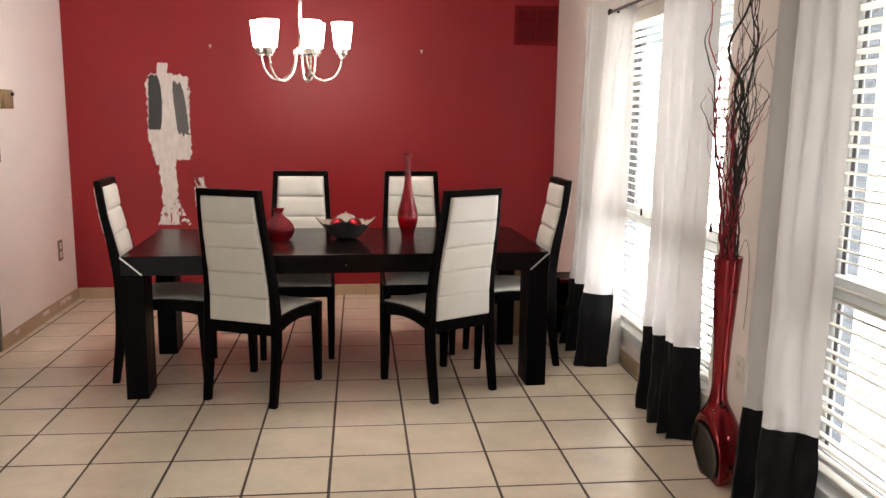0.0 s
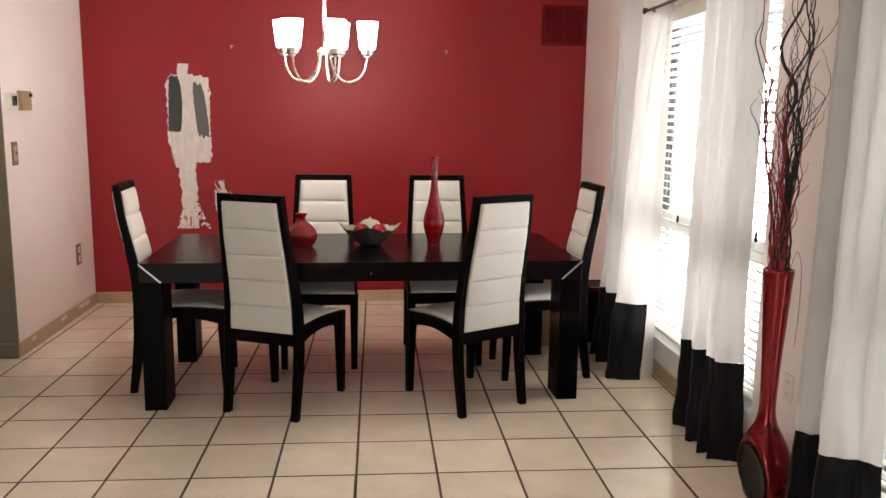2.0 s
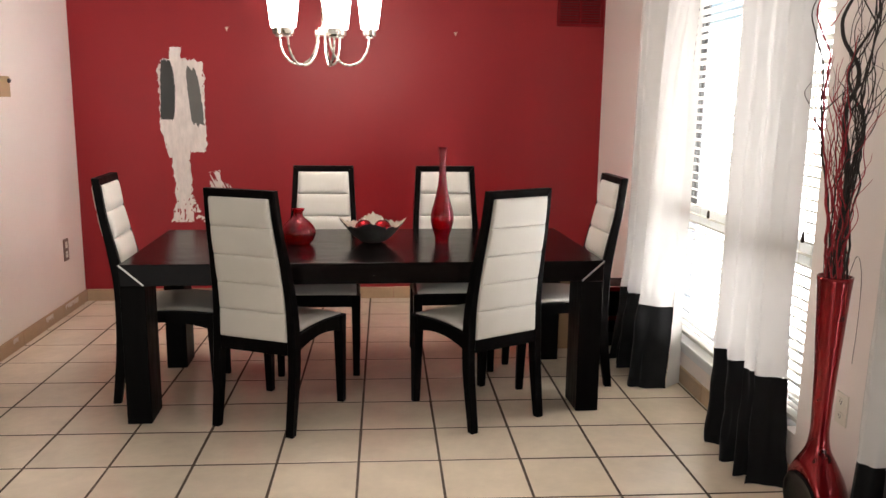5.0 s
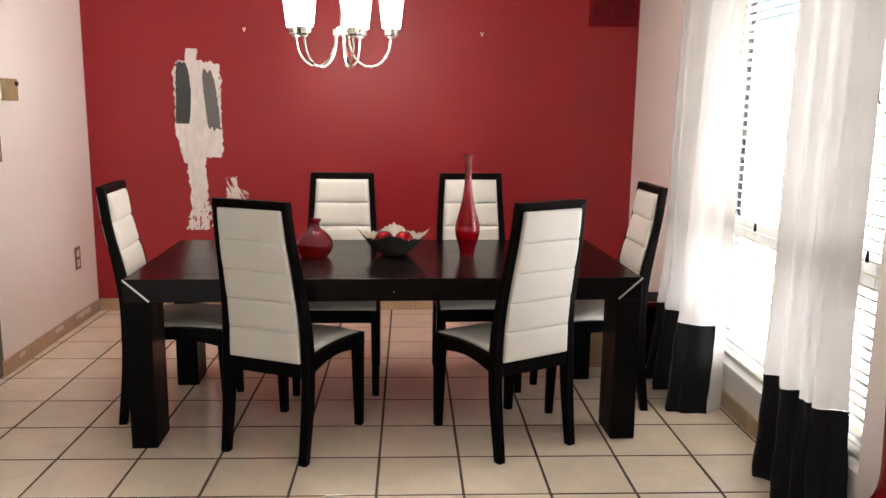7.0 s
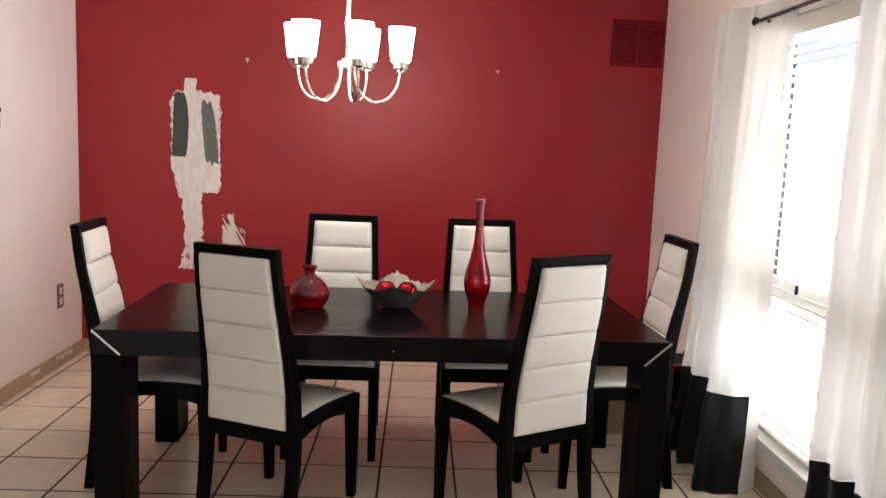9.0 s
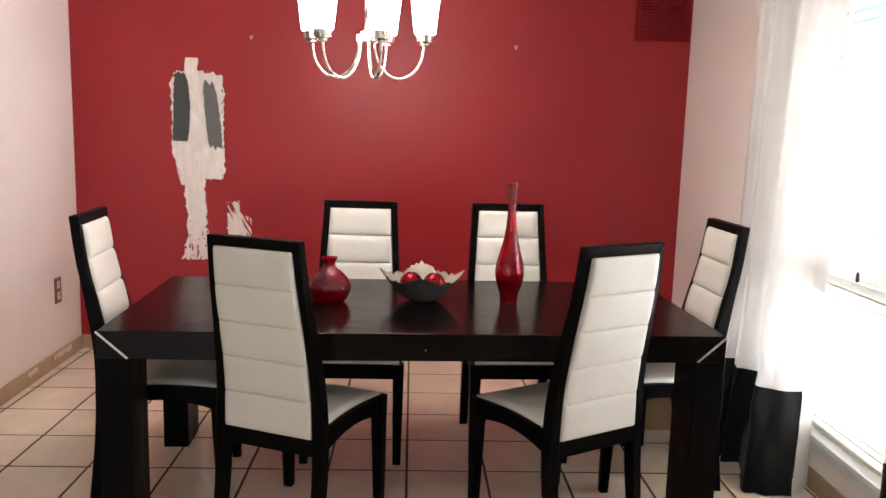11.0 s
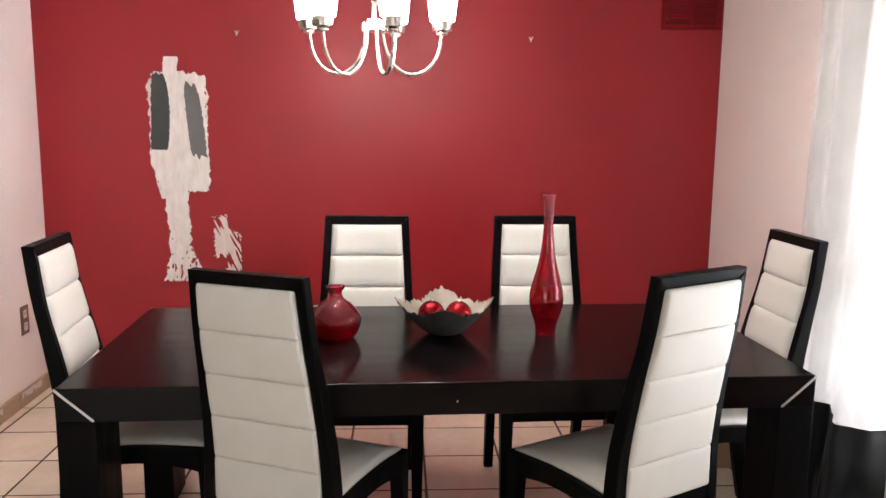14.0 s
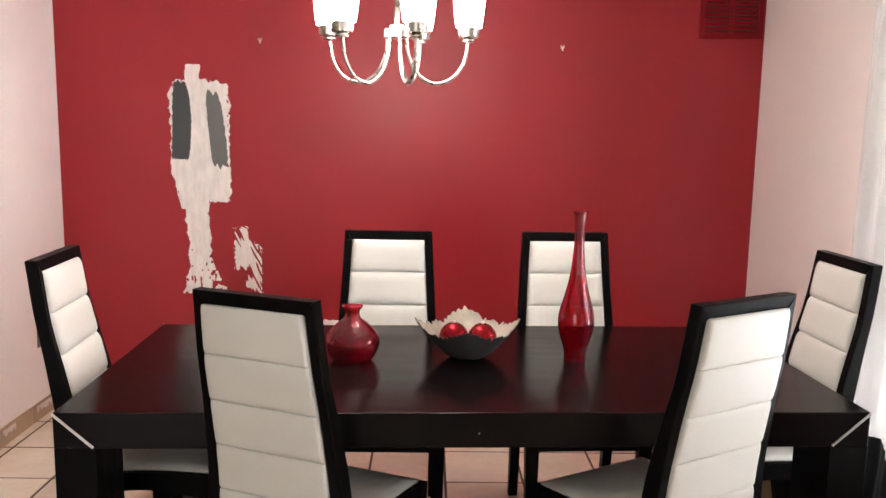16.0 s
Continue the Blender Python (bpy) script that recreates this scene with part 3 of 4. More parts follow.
def glass_vase(name, label, keys, at):
    pts = spline([(r, 0, z) for r, z in keys], 5)
    t = thing(name, label, "vase", "red glass vases", pose(*at))
    part("body", lathe(hollow([(p.x, p.z) for p in pts], 0.0028), 48, cap=True), RED_GLASS, t, smooth=True)


glass_vase("bottle_vase", "round red glass bottle vase with a short flared neck", [(0.045, 0.0), (0.070, 0.010), (0.090, 0.052), (0.086, 0.085), (0.060, 0.120), (0.031, 0.143), (0.025, 0.156), (0.025, 0.170), (0.033, 0.182), (0.035, 0.188)], (-0.449, 4.84, TH))
glass_vase("slender_vase", "tall slender red glass vase with a flared lip", [(0.038, 0.0), (0.037, 0.015), (0.040, 0.04), (0.053, 0.08), (0.062, 0.125), (0.058, 0.170), (0.043, 0.225), (0.029, 0.285), (0.021, 0.345), (0.0175, 0.40), (0.018, 0.45), (0.022, 0.495), (0.027, 0.512)], (0.312, 4.865, TH))

BOWL_AT = (-0.058, 4.885)
bowl = thing("leaf_bowl", "leaf shaped silver bowl with jagged rim and champagne inside", "bowl", m=pose(*BOWL_AT, TH))


LOBES = ((90, 1.0, 40), (179, 0.98, 30), (1, 0.94, 30), (-94, 0.80, 38), (50, 0.42, 18), (31, 0.34, 12), (136, 0.36, 20), (152, 0.44, 12), (-48, 0.28, 22), (-138, 0.30, 22))


def bowl_sheet(shift):
    rings, seg = [], 320
    for j in range(19):
        v = (j / 18) ** 0.8
        ring = []
        for i in range(seg):
            a = 2 * math.pi * i / seg
            lobes = 0.0
            for c, h, w in LOBES:
                turn = abs(math.degrees(math.atan2(math.sin(a - radians(c)), math.cos(a - radians(c))))) / w
                lobes = max(lobes, h * max(0.0, 1 - turn))
            tooth = 0.5 + 0.5 * math.sin(43 * a + 3 * math.sin(3 * a)) * (0.6 + noise.noise(Vector((4 * a, 1, 2)))) + 0.7 * noise.noise(Vector((16 * math.cos(a), 16 * math.sin(a), 3)))
            r = 0.050 + 0.090 * v ** 0.92 + v ** 2.5 * 0.042 * lobes + v ** 24 * 0.005 * tooth
            z = 0.004 + 0.088 * v ** 1.45 + v ** 3.5 * (0.050 * lobes - 0.010) + v ** 24 * 0.011 * tooth
            r -= shift * (0.3 + 0.7 * v)
            ring.append(Vector((r * math.cos(a), r * math.sin(a), z + shift * (1 - v))))
        rings.append(ring)
    return rings


def open_top(rings):
    """Floor of the bowl, its wall, no lid."""
    bm = loft(rings, False)
    bm.faces.new([v for v in bm.verts][:len(rings[0])][::-1])
    return bm


part("outer_shell", open_top(bowl_sheet(0.0)), BOWL_OUT, bowl, "tarnished silver outside", smooth=True)
part("inner_shell", open_top(bowl_sheet(0.004)), BOWL_IN, bowl, "champagne coloured inside", smooth=True)
for x, y in ((-0.048, -0.006), (0.050, -0.016)):
    r = 0.050
    b = thing("bauble", "shiny red ball lying in the leaf bowl", "ball", "red balls in the bowl", pose(BOWL_AT[0] + x, BOWL_AT[1] + y, TH + 0.024 + r))
    prof = [(max(0.0006, r * math.sin(math.pi * i / 18)), -r * math.cos(math.pi * i / 18)) for i in range(19)]
    part("ball", lathe(prof, 32), BAUBLE, b, smooth=True)
    part("cap", lathe([(0.006, r - 0.002), (0.006, r + 0.005), (0.002, r + 0.006)], 12), STEEL_INLAY, b, smooth=True)


# ---- chandelier ----
CX, CY = -0.311, 4.95
HUB = 1.862
SAG = 0.07  # the ring of arms hangs a little low on the near side
chand = thing("chandelier", "five arm brushed nickel chandelier with lit frosted glass shades", "chandelier", m=pose(CX, CY, 0))
part("stem", tube([(0, 0, HUB), (0, 0, CEIL - 0.025)], 0.010, 14), NICKEL, chand, smooth=True)
part("canopy", lathe([(0.012, CEIL - 0.045), (0.05, CEIL - 0.035), (0.065, CEIL - 0.012), (0.065, CEIL - 0.0005)], 32), NICKEL, chand, smooth=True)
part("hub", lathe([(0.012, HUB - 0.020), (0.043, HUB - 0.018), (0.043, HUB + 0.008), (0.026, HUB + 0.010), (0.026, HUB + 0.020), (0.012, HUB + 0.024)], 32), NICKEL, chand)
for turn in (2, 71, 165, 226, 286):
    a = radians(turn)
    dx, dy = math.cos(a), math.sin(a)
    line = spline([(0.032, 0, HUB - 0.010), (0.037, 0, HUB - 0.065), (0.066, 0, HUB - 0.130), (0.121, 0, HUB - 0.166), (0.184, 0, HUB - 0.150), (0.225, 0, HUB - 0.095), (0.240, 0, HUB - 0.020)], 6)
    arm = part("arm", tube([(p.x * dx, p.x * dy, p.z + SAG * p.x * dy) for p in line], 0.0058, 10), NICKEL, chand, smooth=True)
    at = (0.240 * dx, 0.240 * dy)
    z = HUB - 0.028 + SAG * at[1]
    part("cup", lathe([(0.010, z), (0.021, z + 0.002), (0.021, z + 0.008), (0.016, z + 0.012), (0.034, z + 0.016), (0.036, z + 0.046), (0.030, z + 0.047)], 28, lambda q: at), NICKEL, arm, smooth=False)
    z += 0.0475
    part("shade", lathe([(0.030, z), (0.043, z + 0.001), (0.047, z + 0.03), (0.053, z + 0.088), (0.060, z + 0.147), (0.057, z + 0.147), (0.044, z + 0.02), (0.02, z + 0.012)], 36, lambda q: at), SHADE, arm, "lit frosted white glass shade", smooth=True)


# ---- tall floor vase with twigs ----
VX, VY = 1.470, 3.10
fv = thing("floor_vase", "tall red mottled lacquer floor vase with a black side disc", "vase", m=pose(VX, VY, 0))
keys = [(0.066, 0.0), (0.090, 0.02), (0.111, 0.09), (0.114, 0.15), (0.100, 0.225), (0.068, 0.295), (0.042, 0.345), (0.032, 0.40), (0.0315, 0.46), (0.036, 0.60), (0.044, 0.74), (0.051, 0.87), (0.057, 0.958)]
pts = spline([(r, 0, z) for r, z in keys], 5)
bm = lathe(hollow([(p.x, p.z) for p in pts], 0.006), 56)
FACE, MID, CUT = Vector((-0.98, -0.06, -0.15)).normalized(), Vector((0, 0, 0.145)), 0.042
for v in bm.verts:
    over = (v.co - MID).dot(FACE) - CUT
    if over > 0 and v.co.z < 0.3:
        v.co -= FACE * over
        v.co.z = max(v.co.z, 0.0)
part("body", bm, RED_LACQUER, fv, smooth=True)
disc_m = Matrix.Translation(MID + FACE * (CUT - 0.002)) @ FACE.to_track_quat("Z", "Y").to_matrix().to_4x4() @ Matrix.Diagonal((1.04, 1.24, 1.0, 1.0))
part("side_disc", lathe([(0.093, -0.004), (0.100, 0.000), (0.101, 0.007), (0.097, 0.011), (0.090, 0.009), (0.06, 0.0045), (0.002, 0.003)], 48), BLACK_LACQUER, fv, "glossy black concave disc", smooth=True, m=disc_m)

twigs = thing("twig_bunch", "curly black and red dyed twigs standing in the floor vase", "twigs", m=pose(VX, VY, 0))
SIDE, DEEP = Vector((0.89, -0.45, 0)), Vector((0.45, 0.89, 0))


def kept_in(p):
    p = p + SIDE * max(0.0, -0.165 - p.dot(SIDE))
    return Vector((min(p.x, 0.115), max(p.y, -0.11), p.z))


def twig(keys, r0, material, label, rng, shoots, wob):
    """keys: (sideways, depth, height); thin shoots leave the upper half."""
    p1, p2 = rng.uniform(0, 6), rng.uniform(0, 6)
    axis = [SIDE * q.x + DEEP * q.y + Vector((0, 0, q.z)) for q in spline(keys, 7)]
    axis = [kept_in(q + SIDE * wob * (math.sin(34 * q.z + p1) + 0.6 * math.sin(71 * q.z + p2)) + DEEP * wob * math.cos(41 * q.z + p2)) for q in axis]
    n = len(axis)
    rad = [r0 * (1 - 0.72 * (i / (n - 1)) ** 1.2) for i in range(n)]
    bm = tube(axis, rad, 7)
    for b in range(shoots):
        i = rng.randint(int(n * 0.35), n - 3)
        base, turn, L = axis[i], rng.choice((-1, 1)) * rng.uniform(0.25, 0.6), rng.uniform(0.08, 0.30)
        q1, bow = rng.uniform(0, 6), rng.uniform(0.6, 1.3)
        line = []
        for s in range(9):
            u = s / 8
            line.append(kept_in(base + SIDE * (L * turn * math.sin(bow * 2.2 * u) * 0.6 + 0.010 * u * math.sin(10 * u + q1))
                                + DEEP * (0.03 * u * math.sin(6 * u + q1)) + Vector((0, 0, L * (u - 0.12 * u * u)))))
        r1 = min(rad[i] * 0.6, 0.0028)
        tube(spline(line, 3), [r1 * (1 - 0.75 * q / 24) + 0.0003 for q in range(25)], 5, bm)
    part("twig", bm, material, twigs, label, smooth=True)


rng = random.Random(11)
# the thick black stem, the black one beside it and the red one
twig([(0.0, -0.02, 0.80), (0.0, -0.01, 1.10), (0.002, 0, 1.34), (-0.022, 0, 1.475), (0.010, 0, 1.61), (-0.048, 0, 1.74), (-0.045, 0, 1.82), (0.0, 0, 1.90), (0.014, 0, 2.0), (-0.055, 0, 2.06)], 0.0095, TWIG_BLACK, "", rng, 4, 0.002)
twig([(-0.02, 0, 0.80), (-0.03, 0, 1.10), (-0.058, 0, 1.27), (-0.085, 0, 1.43), (-0.100, 0, 1.65), (-0.145, 0, 1.80), (-0.125, 0, 1.87)], 0.0052, TWIG_BLACK, "", rng, 3, 0.002)
twig([(-0.02, -0.02, 0.80), (-0.04, -0.01, 1.10), (-0.056, 0, 1.27), (-0.087, 0, 1.50), (-0.080, 0, 1.66), (-0.125, 0, 1.80), (-0.125, 0, 1.95), (-0.17, 0, 2.0)], 0.0050, TWIG_RED, "red dyed twig", rng, 4, 0.003)
twig([(0.0, 0.02, 0.80), (0.0, 0.02, 1.20), (0.04, 0.02, 1.45), (-0.02, 0.03, 1.62), (0.05, 0.02, 1.80), (0.02, 0.01, 1.94), (0.055, 0, 2.18)], 0.0065, TWIG_BLACK, "", rng, 4, 0.002)
for k in range(32):
    a = rng.uniform(0, 2 * math.pi)
    red = k % 5 in (0, 2, 3)
    end = rng.uniform(-0.11, -0.02) if red and k % 3 else rng.uniform(-0.03, 0.085)
    deep = rng.uniform(-0.09, 0.05)
    top = rng.uniform(1.25, 1.75) if red else rng.uniform(1.55, 2.2)
    x, y = 0.032 * math.cos(a), 0.032 * math.sin(a)
    keys, n = [(x, y, 0.80)], 7
    sway = rng.uniform(0.010, 0.024)
    for i in range(1, n + 1):
        u = i / n
        keys.append((x * (1 - u) + end * u ** 1.5 + sway * (1 if i % 2 else -1) * u ** 0.6 * rng.uniform(0.4, 1.2),
                     y * (1 - u) + deep * u + 0.7 * sway * rng.uniform(-1, 1), 0.80 + (top - 0.80) * (u + rng.uniform(-0.025, 0.025) * (1 - u))))
    twig(keys, rng.uniform(0.0026, 0.0044), TWIG_RED if red else TWIG_BLACK, "red dyed twig" if red else "", rng, rng.randint(0, 1) if red else rng.randint(1, 3), 0.0028)
# two thin tendrils that hang over the rim
for sx, sz, dr in ((0.055, 0.52, 0.014), (-0.052, 0.99, -0.008)):
    pts = spline([(sx * 0.5, -0.02, 0.94), (sx * 0.9, -0.03, 1.03), (sx + dr, -0.035, 0.96), (sx + dr * 1.5, -0.03, 0.8 if sz < 0.9 else 1.02), (sx + dr * 1.1, -0.03, 0.66 if sz < 0.9 else 1.1)], 5)
    part("tendril", tube(pts, 0.0011, 5), TWIG_BLACK, twigs, smooth=True)


# ---- low rack and box in the corner ----
rack = thing("low_rack", "low black rack with dark red shelf edges behind the curtain", "rack", m=pose(1.48, 5.42, 0))
for x in (-0.10, 0.09):
    part("side_panel", box(x - 0.009, x + 0.009, -0.12, 0.16, 0, 0.42, bevel=0.002), BLACK_WOOD, rack)
part("back_panel", box(-0.091, 0.081, 0.13, 0.145, 0.0, 0.41, bevel=0.001), BLACK_WOOD, rack)
for z in (0.03, 0.20, 0.385):
    part("shelf", box(-0.0905, 0.0805, -0.10, 0.129, z, z + 0.02, bevel=0.001), BLACK_WOOD, rack)
    if z > 0.1:
        part("shelf_edge", box(-0.0905, 0.0805, -0.122, -0.1005, z - 0.002, z + 0.026, bevel=0.002), RED_LACQUER, rack, "dark red glossy shelf edge")

carton = thing("cardboard_box", "brown cardboard box standing on the tiles", "box", m=pose(1.19, 5.50, 0))
part("body", box(-0.13, 0.13, -0.13, 0.13, 0, 0.52, bevel=0.004), CARDBOARD, carton)
for s in (-1, 1):
    part("flap", box(min(s * 0.003, s * 0.128), max(s * 0.003, s * 0.128), -0.128, 0.128, 0.5205, 0.5245, bevel=0.001), CARDBOARD, carton)
part("sticker", box(-0.085, -0.045, -0.1315, -0.1302, 0.275, 0.305), PAPER, carton, "small white sticker")


# ---- wall fittings ----
def plate(name, label, category, y, z, hy_, hz, material):
    t = thing(name, label, category, m=Matrix.Translation((LEFT_X, y, z)))
    part("plate", box(0.0, 0.006, -hy_, hy_, -hz, hz, bevel=0.002), material, t)
    return t


t = plate("wall_outlet", "brown plastic double wall outlet on the white wall", "outlet", 6.415, 0.455, 0.045, 0.078, BROWN_PLATE)
for s in (-1, 1):
    o = part("socket", box(0.006, 0.009, -0.019, 0.019, s * 0.034 - 0.022, s * 0.034 + 0.022, bevel=0.0015), IVORY_PLASTIC, t, "worn pale socket face")
    # raised dark marks: the shade inside the slot holes, put into colour
    for q in (-1, 1):
        part("dark_slot_mark", box(0.0092, 0.0098, q * 0.007 - 0.0018, q * 0.007 + 0.0018, s * 0.034 - 0.003, s * 0.034 + 0.011), DARK_PLASTIC_AND_SHADE, o)
t = plate("light_switch", "brown plastic toggle light switch on the white wall", "switch", 5.425, 1.25, 0.040, 0.072, BROWN_PLATE)
part("insert", box(0.006, 0.008, -0.020, 0.020, -0.045, 0.045, bevel=0.0008), BRASS_BOX, t, "pale worn insert")
part("toggle", box(0.0082, 0.018, -0.006, 0.006, -0.004, 0.014, bevel=0.002), BROWN_PLATE, t)
t = thing("thermostat", "white wall thermostat with a dark screen", "thermostat", m=Matrix.Translation((LEFT_X, 5.415, 1.567)))
part("housing", box(0, 0.026, -0.065, 0.065, -0.048, 0.048, bevel=0.006), IVORY_PLASTIC, t)
part("screen", box(0.0262, 0.0275, -0.030, 0.040, -0.028, 0.030, bevel=0.0006), DARK_PLASTIC_AND_SHADE, t, "dark display")
t = thing("wall_control", "beige metal wall control box with a black knob", "control box", m=Matrix.Translation((LEFT_X, 5.588, 1.572)))
part("housing", box(0, 0.034, -0.070, 0.070, -0.060, 0.060, bevel=0.004), BRASS_BOX, t)
part("knob", lathe([(0.013, 0.0342), (0.013, 0.044), (0.010, 0.047), (0.001, 0.048)], 16), DARK_PLASTIC_AND_SHADE, t, m=Matrix.Translation((0, 0.045, 0.034)) @ Matrix.Rotation(radians(90), 4, "Y"))

t = thing("wall_outlet", "white plastic wall outlet between the windows", "outlet", m=WALL @ Matrix.Translation((0, -3.56, 0.45)))
part("plate", box(-0.006, 0, -0.036, 0.036, -0.058, 0.058, bevel=0.002), IVORY_PLASTIC, t)
for s in (-1, 1):
    o = part("socket", box(-0.0085, -0.0062, -0.015, 0.015, s * 0.026 - 0.014, s * 0.026 + 0.014, bevel=0.001), IVORY_PLASTIC, t)
    # slot holes drawn as dark raised marks, their shade in the colour
    for q in (-0.006, 0.006):
        part("dark_slot_mark", box(-0.0092, -0.0087, q - 0.0014, q + 0.0014, s * 0.026 - 0.003, s * 0.026 + 0.007), DARK_PLASTIC_AND_SHADE, o)
    part("dark_slot_mark", box(-0.0092, -0.0087, -0.0025, 0.0025, s * 0.026 - 0.010, s * 0.026 - 0.006), DARK_PLASTIC_AND_SHADE, o)

vent = thing("air_vent", "red painted louvred air vent high on the red wall", "vent", m=Matrix.Translation((1.508, RED_Y, 2.24)))
for q in ((-0.178, 0.178, 0.132, 0.157), (-0.178, 0.178, -0.157, -0.132), (-0.178, -0.152, -0.1318, 0.1318), (0.152, 0.178, -0.1318, 0.1318), (-0.010, 0.010, -0.1318, 0.1318)):
    part("frame", box(q[0], q[1], -0.012, 0, q[2], q[3], bevel=0.002), VENT_RED, vent)
# A flat dark sheet gives the louvre gaps their shade as colour.
part("backing", box(-0.1515, 0.1515, -0.002, -0.0003, -0.1315, 0.1315), DARK_PLASTIC_AND_SHADE, vent, "dark sheet put in for the shade behind the louvres")
for c in (-0.081, 0.081):
    for k in range(14):
        z = -0.122 + 0.0188 * k
        part("louvre", loft([[Vector((c + sx * 0.070, y, z + dz)) for y, dz in ((-0.0108, -0.006), (-0.0100, -0.008), (-0.003, 0.006), (-0.0038, 0.008))] for sx in (-1, 1)]), VENT_RED, vent)

for x, z in ((-1.106, 2.019), (0.566, 2.014)):
    h = thing("picture_hook", "small brass picture hook on the red wall", "hook", "picture hooks", Matrix.Translation((x, RED_Y, z)))
    part("hook", tube(spline([(0, -0.001, 0.014), (0, -0.003, 0.0), (0, -0.004, -0.012), (0, -0.012, -0.014), (0, -0.014, -0.004)], 4), 0.0028, 6), HOOK_BRASS, h, smooth=True)
    for sx in (-1, 1):
        part("prong", tube([(0, -0.002, -0.010), (sx * 0.011, -0.003, 0.013)], 0.003, 6), HOOK_BRASS, h, smooth=True)
    part("nail", tube([(0, 0, 0.010), (0, -0.010, 0.014)], 0.0035, 8), NICKEL, h, smooth=True)


# ---- paint trial on the red wall ----
def wob(x, z, s, k=0.0):
    return noise.noise(Vector((x * s, z * s, k)))


def primer(x, z):
    e = 0.015 * wob(x, z, 24) + 0.006 * wob(x, z, 70, 3) + 0.004 * wob(x, z, 190, 6)
    xl = -1.618 + 0.010 * math.sin((z - 1.1) * 4) + 0.055 * max(0, 1.32 - z) / 0.22 + 0.03 * max(0, z - 1.74) / 0.06
    xr = -1.282 + 0.016 * wob(0, z, 22) - 0.012 * max(0, z - 1.70) / 0.1
    foot = 1.085 + (0.042 if x > -1.405 else 0.0) + 0.014 * wob(x, 0, 50, 8)
    head = 1.815 - 0.035 * abs(x + 1.47) / 0.17 + 0.010 * wob(x, 0, 45)
    if foot < z < head + e and xl + e < x < xr + e:
        rim = min(x - xl, xr - x, head - z)
        return rim > 0.012 or wob(x, z * 0.6, 60, 9) > -0.5
    if 1.76 < z < 1.884 + 0.006 * wob(x, 0, 90) and -1.520 + 0.6 * e < x < -1.440 + 0.6 * e:
        return True
    if 0.60 < z <= 1.12:
        gap = max(0.0, (0.95 - z) / 0.3)
        streak = wob(x * 3.2, z * 0.5, 22, 7)
        left = -1.534 + 0.020 * max(0, (1.05 - z) / 0.4) - 0.030 * max(0, (0.76 - z) / 0.1)
        right = -1.402 + 0.065 * max(0, (0.82 - z) / 0.15) * (wob(x, z, 40, 2) > -0.05)
        if left + e < x < right + e:
            return streak > -0.80 + 0.42 * gap and wob(x, z * 0.6, 60, 5) > -0.66 + 0.30 * gap
    return False


def second(x, z):
    e = 0.012 * wob(x, z, 70) + 0.006 * wob(x, z, 170)
    streak = wob(x + z * 0.45, z * 0.15, 60, 3)
    a = -1.265 + e < x < -1.188 + e and 0.74 < z + e < 0.985 and streak > -0.25
    b = -1.205 + e < x < -1.115 + e and 0.62 < z + 0.5 * (x + 1.16) + e < 0.90 and streak > -0.12
    return a or b


def blob(cx, cz, hw, hh, slant, bow):
    def inside(x, z):
        q = (z - cz) / hh
        if abs(q) > 1.05:
            return False
        c = cx + slant * q + bow * (1 - q * q)
        w = hw * (1 - 0.30 * max(0, q) ** 2) * (1 - abs(q) ** 7 * 0.3) + 0.006 * wob(x, z, 50) + 0.003 * wob(x, z, 180)
        low = -1 + 0.16 * (0.5 + wob(x, 0, 55)) + 0.05 * wob(x, z * 0.2, 160)
        high = 1 - 0.12 * (0.5 + wob(x, 0, 42, 2)) - 0.04 * wob(x, z * 0.2, 150)
        return abs(x - c) < w and low < q < high
    return inside


patch = structure("paint_patch", ragged(primer, -1.66, -1.24, 0.60, 1.90, 0.0028, lambda x, z: Vector((x, RED_Y - 0.0015, z))), PRIMER, "rough white primer patch brushed on the red wall")
structure("paint_patch_small", ragged(second, -1.29, -1.09, 0.58, 1.0, 0.0028, lambda x, z: Vector((x, RED_Y - 0.0015, z))), PRIMER, "small streaky white primer patch on the red wall")
structure("paint_patch_low", ragged(lambda x, z: z < 0.452 + 0.004 * wob(x, 0, 50) and wob(x + z * 0.3, z * 0.3, 50, 4) > -0.8 and x + 0.02 * wob(0, z, 60) < -0.63, -0.80, -0.62, 0.30, 0.46, 0.005, lambda x, z: Vector((x, RED_Y - 0.0015, z))), PRIMER, "low white primer smear on the red wall")
structure("paint_sample_dark", ragged(blob(-1.556, 1.572, 0.052, 0.230, 0.004, 0.012), -1.62, -1.48, 1.34, 1.81, 0.0028, lambda x, z: Vector((x, RED_Y - 0.003, z))), GREY_DARK, "charcoal grey paint sample over the primer")
structure("paint_sample_grey", ragged(blob(-1.356, 1.53, 0.046, 0.220, -0.022, 0.004), -1.44, -1.27, 1.30, 1.76, 0.0028, lambda x, z: Vector((x, RED_Y - 0.003, z))), GREY_MID, "mid grey paint sample over the primer")


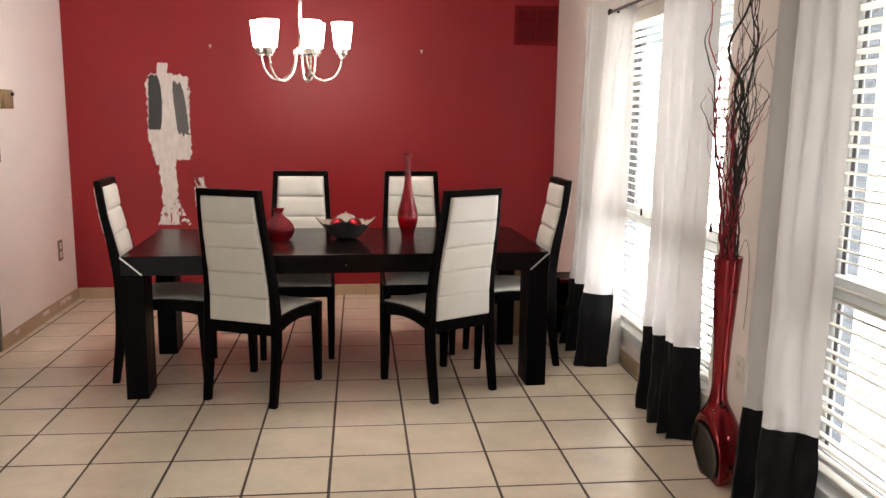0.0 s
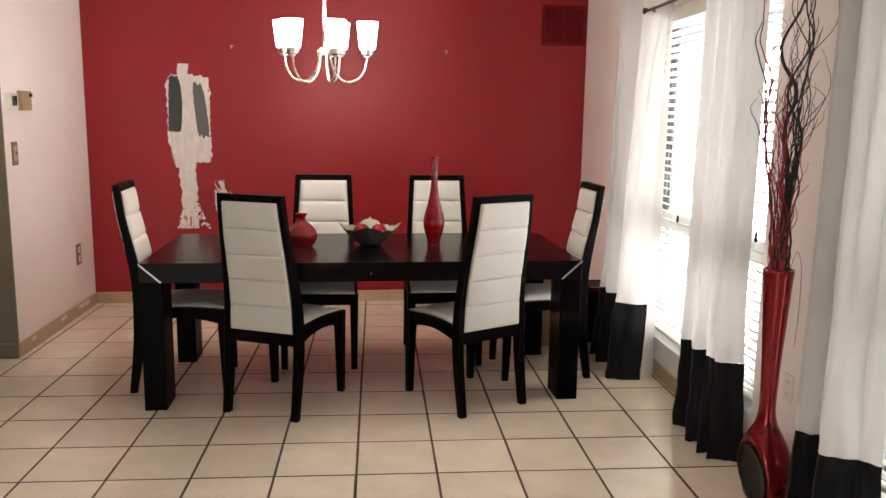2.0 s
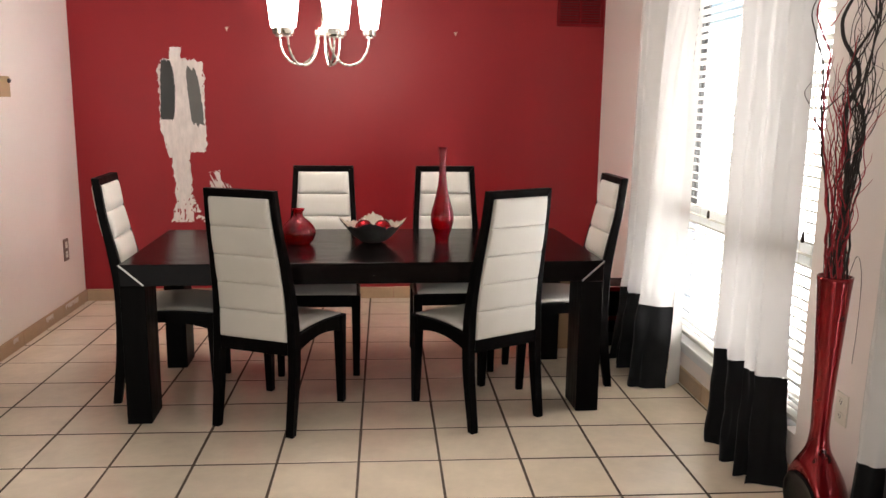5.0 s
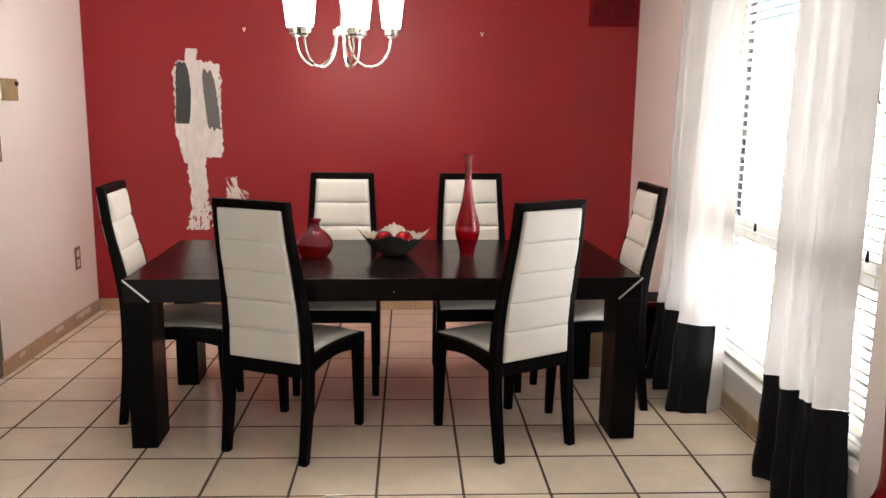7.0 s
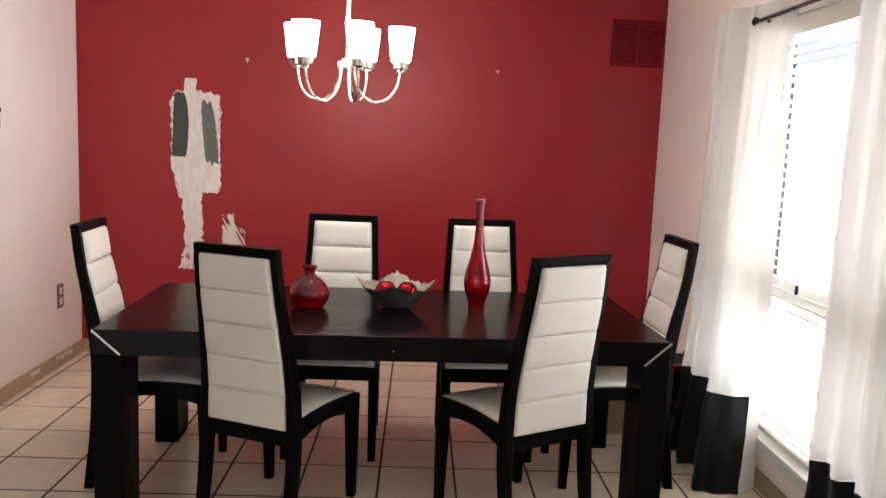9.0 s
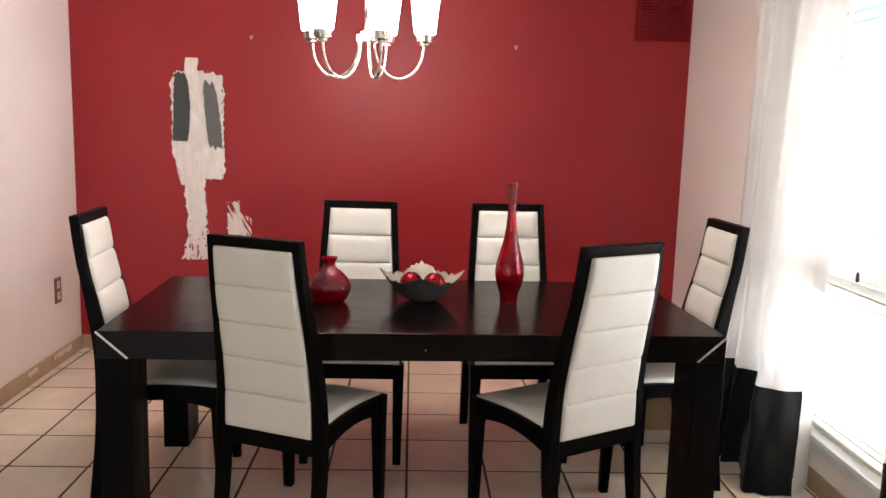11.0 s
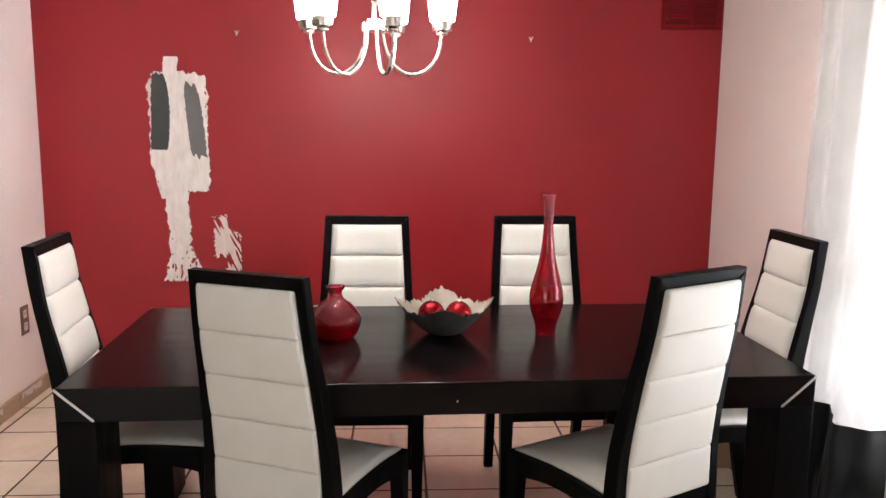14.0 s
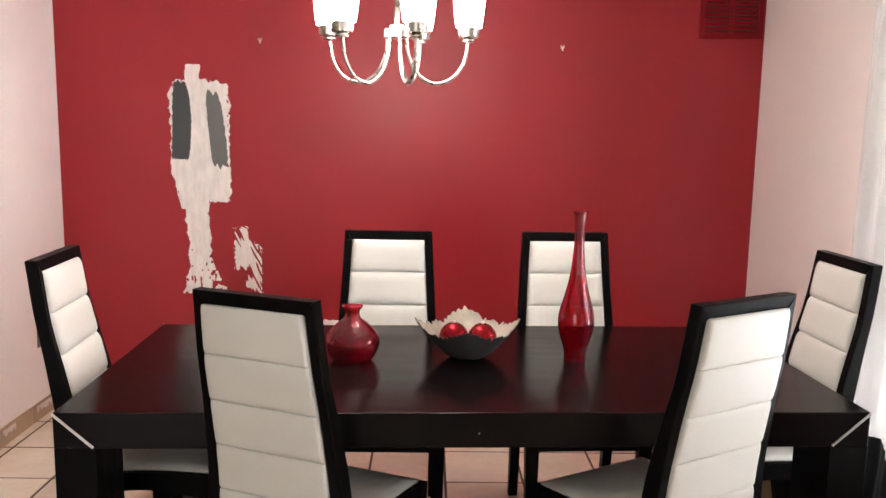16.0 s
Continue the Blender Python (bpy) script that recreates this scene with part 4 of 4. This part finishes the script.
# ---- skirting tiles ----
def skirting(name, label, start, run, length, inward, m=None, material=None):
    """Tiles of 0.33 m along a wall from start in the direction run; inward points into the room."""
    s, r, n = Vector(start), Vector(run), Vector(inward)
    base = tagged(new(name), label, "baseboard", kind="structure")
    if m is not None:
        base.matrix_world = m
    u = 0.0
    while u < length - 0.02:
        e = min(u + 0.33, length)
        a, b = s + r * (u + 0.0015), s + r * (e - 0.0015)
        h, d = 0.088 + random.uniform(-0.001, 0.001), 0.012 + random.uniform(-0.001, 0.0015)
        prof = [(0.0, 0.0), (d, 0.0), (d, h - 0.006), (d - 0.004, h), (0.0, h)]
        part("skirting_tile", loft([[p + n * o + Vector((0, 0, z)) for o, z in prof] for p in (a, b)]), material or SKIRT_TILE, base)
        u = e
    return base


skirting("baseboard_north", "tan tile skirting under the red wall", (LEFT_X + 0.014, RED_Y, 0), (1, 0, 0), 1.68 - LEFT_X - 0.02, (0, -1, 0))
skirting("baseboard_west", "tan tile skirting with white paint smears", (LEFT_X, LEFT_END - 0.01, 0), (0, 1, 0), RED_Y - LEFT_END + 0.009, (1, 0, 0))
skirting("baseboard_olive", "olive painted skirting under the olive wall", (LEFT_X - 0.004, LEFT_END, 0), (-1, 0, 0), 1.5, (0, -1, 0), material=OLIVE_PAINT)
skirting("baseboard_east", "tan tile skirting under the windows", (0, -0.02, 0), (0, -1, 0), END - 0.1, (-1, 0, 0), WALL)


def smear(y0, y1, z0, z1, k):
    return ragged(lambda y, z: wob(y, z, 35, k) + 0.9 * (z - z0) / (z1 - z0) > 0.12 and (y - y0) * (y1 - y) > 0.0002 * (1 + wob(y, z, 60)),
                  y0, y1, z0, z1, 0.005, lambda y, z: Vector((LEFT_X + 0.0148, y, z)))


for k, (y0, y1) in enumerate(((6.30, 6.55), (5.95, 6.08), (5.45, 5.53))):
    structure("paint_smear", smear(y0, y1, 0.045, 0.083, k), PRIMER, "white paint smeared over the skirting tiles")


# ---- floor tiles ----
PITCH, PITCH_X, GX, GY, HALF_T, HALF_X = 0.3475, 0.346, -0.131, 3.488, 0.1694, 0.1686
GRID = Matrix.Translation((GX, GY, 0)) @ Matrix.Rotation(radians(-1.0), 4, "Z")
SLANT = math.tan(radians(1.5))


def clip(poly, a, b, c):
    """The part of a convex outline where a * x + b * y <= c."""
    out = []
    for p, q in zip(poly, poly[1:] + poly[:1]):
        dp, dq = a * p[0] + b * p[1] - c, a * q[0] + b * q[1] - c
        if dp <= 0:
            out.append(p)
        if dp * dq < 0:
            u = dp / (dp - dq)
            out.append((p[0] + u * (q[0] - p[0]), p[1] + u * (q[1] - p[1])))
    return out


def tile_rings(poly):
    cx, cy = sum(p[0] for p in poly) / len(poly), sum(p[1] for p in poly) / len(poly)

    def ring(i, z):
        k = 1 - i / HALF_T
        return [Vector((cx + (x - cx) * k, cy + (y - cy) * k, z)) for x, y in poly]
    return [ring(0, -0.010), ring(0, -0.0030), ring(0.0012, -0.0010), ring(0.004, 0.0)]


def tile_mesh(poly):
    bm = loft(tile_rings(poly))
    me = bpy.data.meshes.new("floor_tile")
    bmesh.ops.recalc_face_normals(bm, faces=bm.faces[:])
    bm.to_mesh(me)
    bm.free()
    me.materials.append(TILE)
    return me


SQUARE = [(-HALF_X, -HALF_T), (HALF_X, -HALF_T), (HALF_X, HALF_T), (-HALF_X, HALF_T)]
whole = tile_mesh(SQUARE)
rest_v, rest_f = [], []
for i in range(-16, 7):
    for j in range(-21, 11):
        at = GRID @ Matrix.Translation((PITCH_X * (i + 0.5), PITCH * (j + 0.5), 0))
        cx, cy = at.translation.x, at.translation.y
        corners = [(q.x, q.y) for q in (at @ Vector((x, y, 0)) for x, y in SQUARE)]
        poly = clip(corners, 1, -SLANT, 1.698 - 6.755 * SLANT)
        poly = clip(clip(clip(poly, 0, 1, RED_Y), 0, -1, -SOUTH), -1, 0, -WEST)
        if cy > LEFT_END - 0.05:
            poly = clip(poly, -1, 0, -LEFT_X)
        elif cx < LEFT_X:
            poly = clip(poly, 0, 1, LEFT_END)
        if len(poly) < 3 or max(p[0] for p in poly) - min(p[0] for p in poly) < 0.02 or max(p[1] for p in poly) - min(p[1] for p in poly) < 0.02:
            continue
        lift = random.uniform(-0.0006, 0.0004)
        if cx > -3.0 and cy > 1.7:
            ob = new("floor_tile", whole if poly == corners else tile_mesh([(x - cx, y - cy) for x, y in poly]))
            ob.parent = floor
            ob.location = (cx, cy, lift)
            spin = -1.0 if poly == corners else 0.0
            ob.rotation_euler = (radians(random.gauss(0, 0.08)), radians(random.gauss(0, 0.08)), radians(spin + random.gauss(0, 0.12)))
        else:
            rings = tile_rings(poly)
            k, n = len(rest_v), len(poly)
            rest_v += [tuple(p) for r in rings for p in r]
            for a in range(3):
                for b in range(n):
                    c = (b + 1) % n
                    rest_f.append((k + n * a + b, k + n * a + c, k + n * a + n + c, k + n * a + n + b))
            rest_f.append(tuple(range(k + 3 * n, k + 4 * n)))
me = bpy.data.meshes.new("floor_tiles")
me.from_pydata(rest_v, [], rest_f)
me.materials.append(TILE_FAR)
far = new("floor_tiles", me)
far.parent = floor
far["kind"] = "stuff"
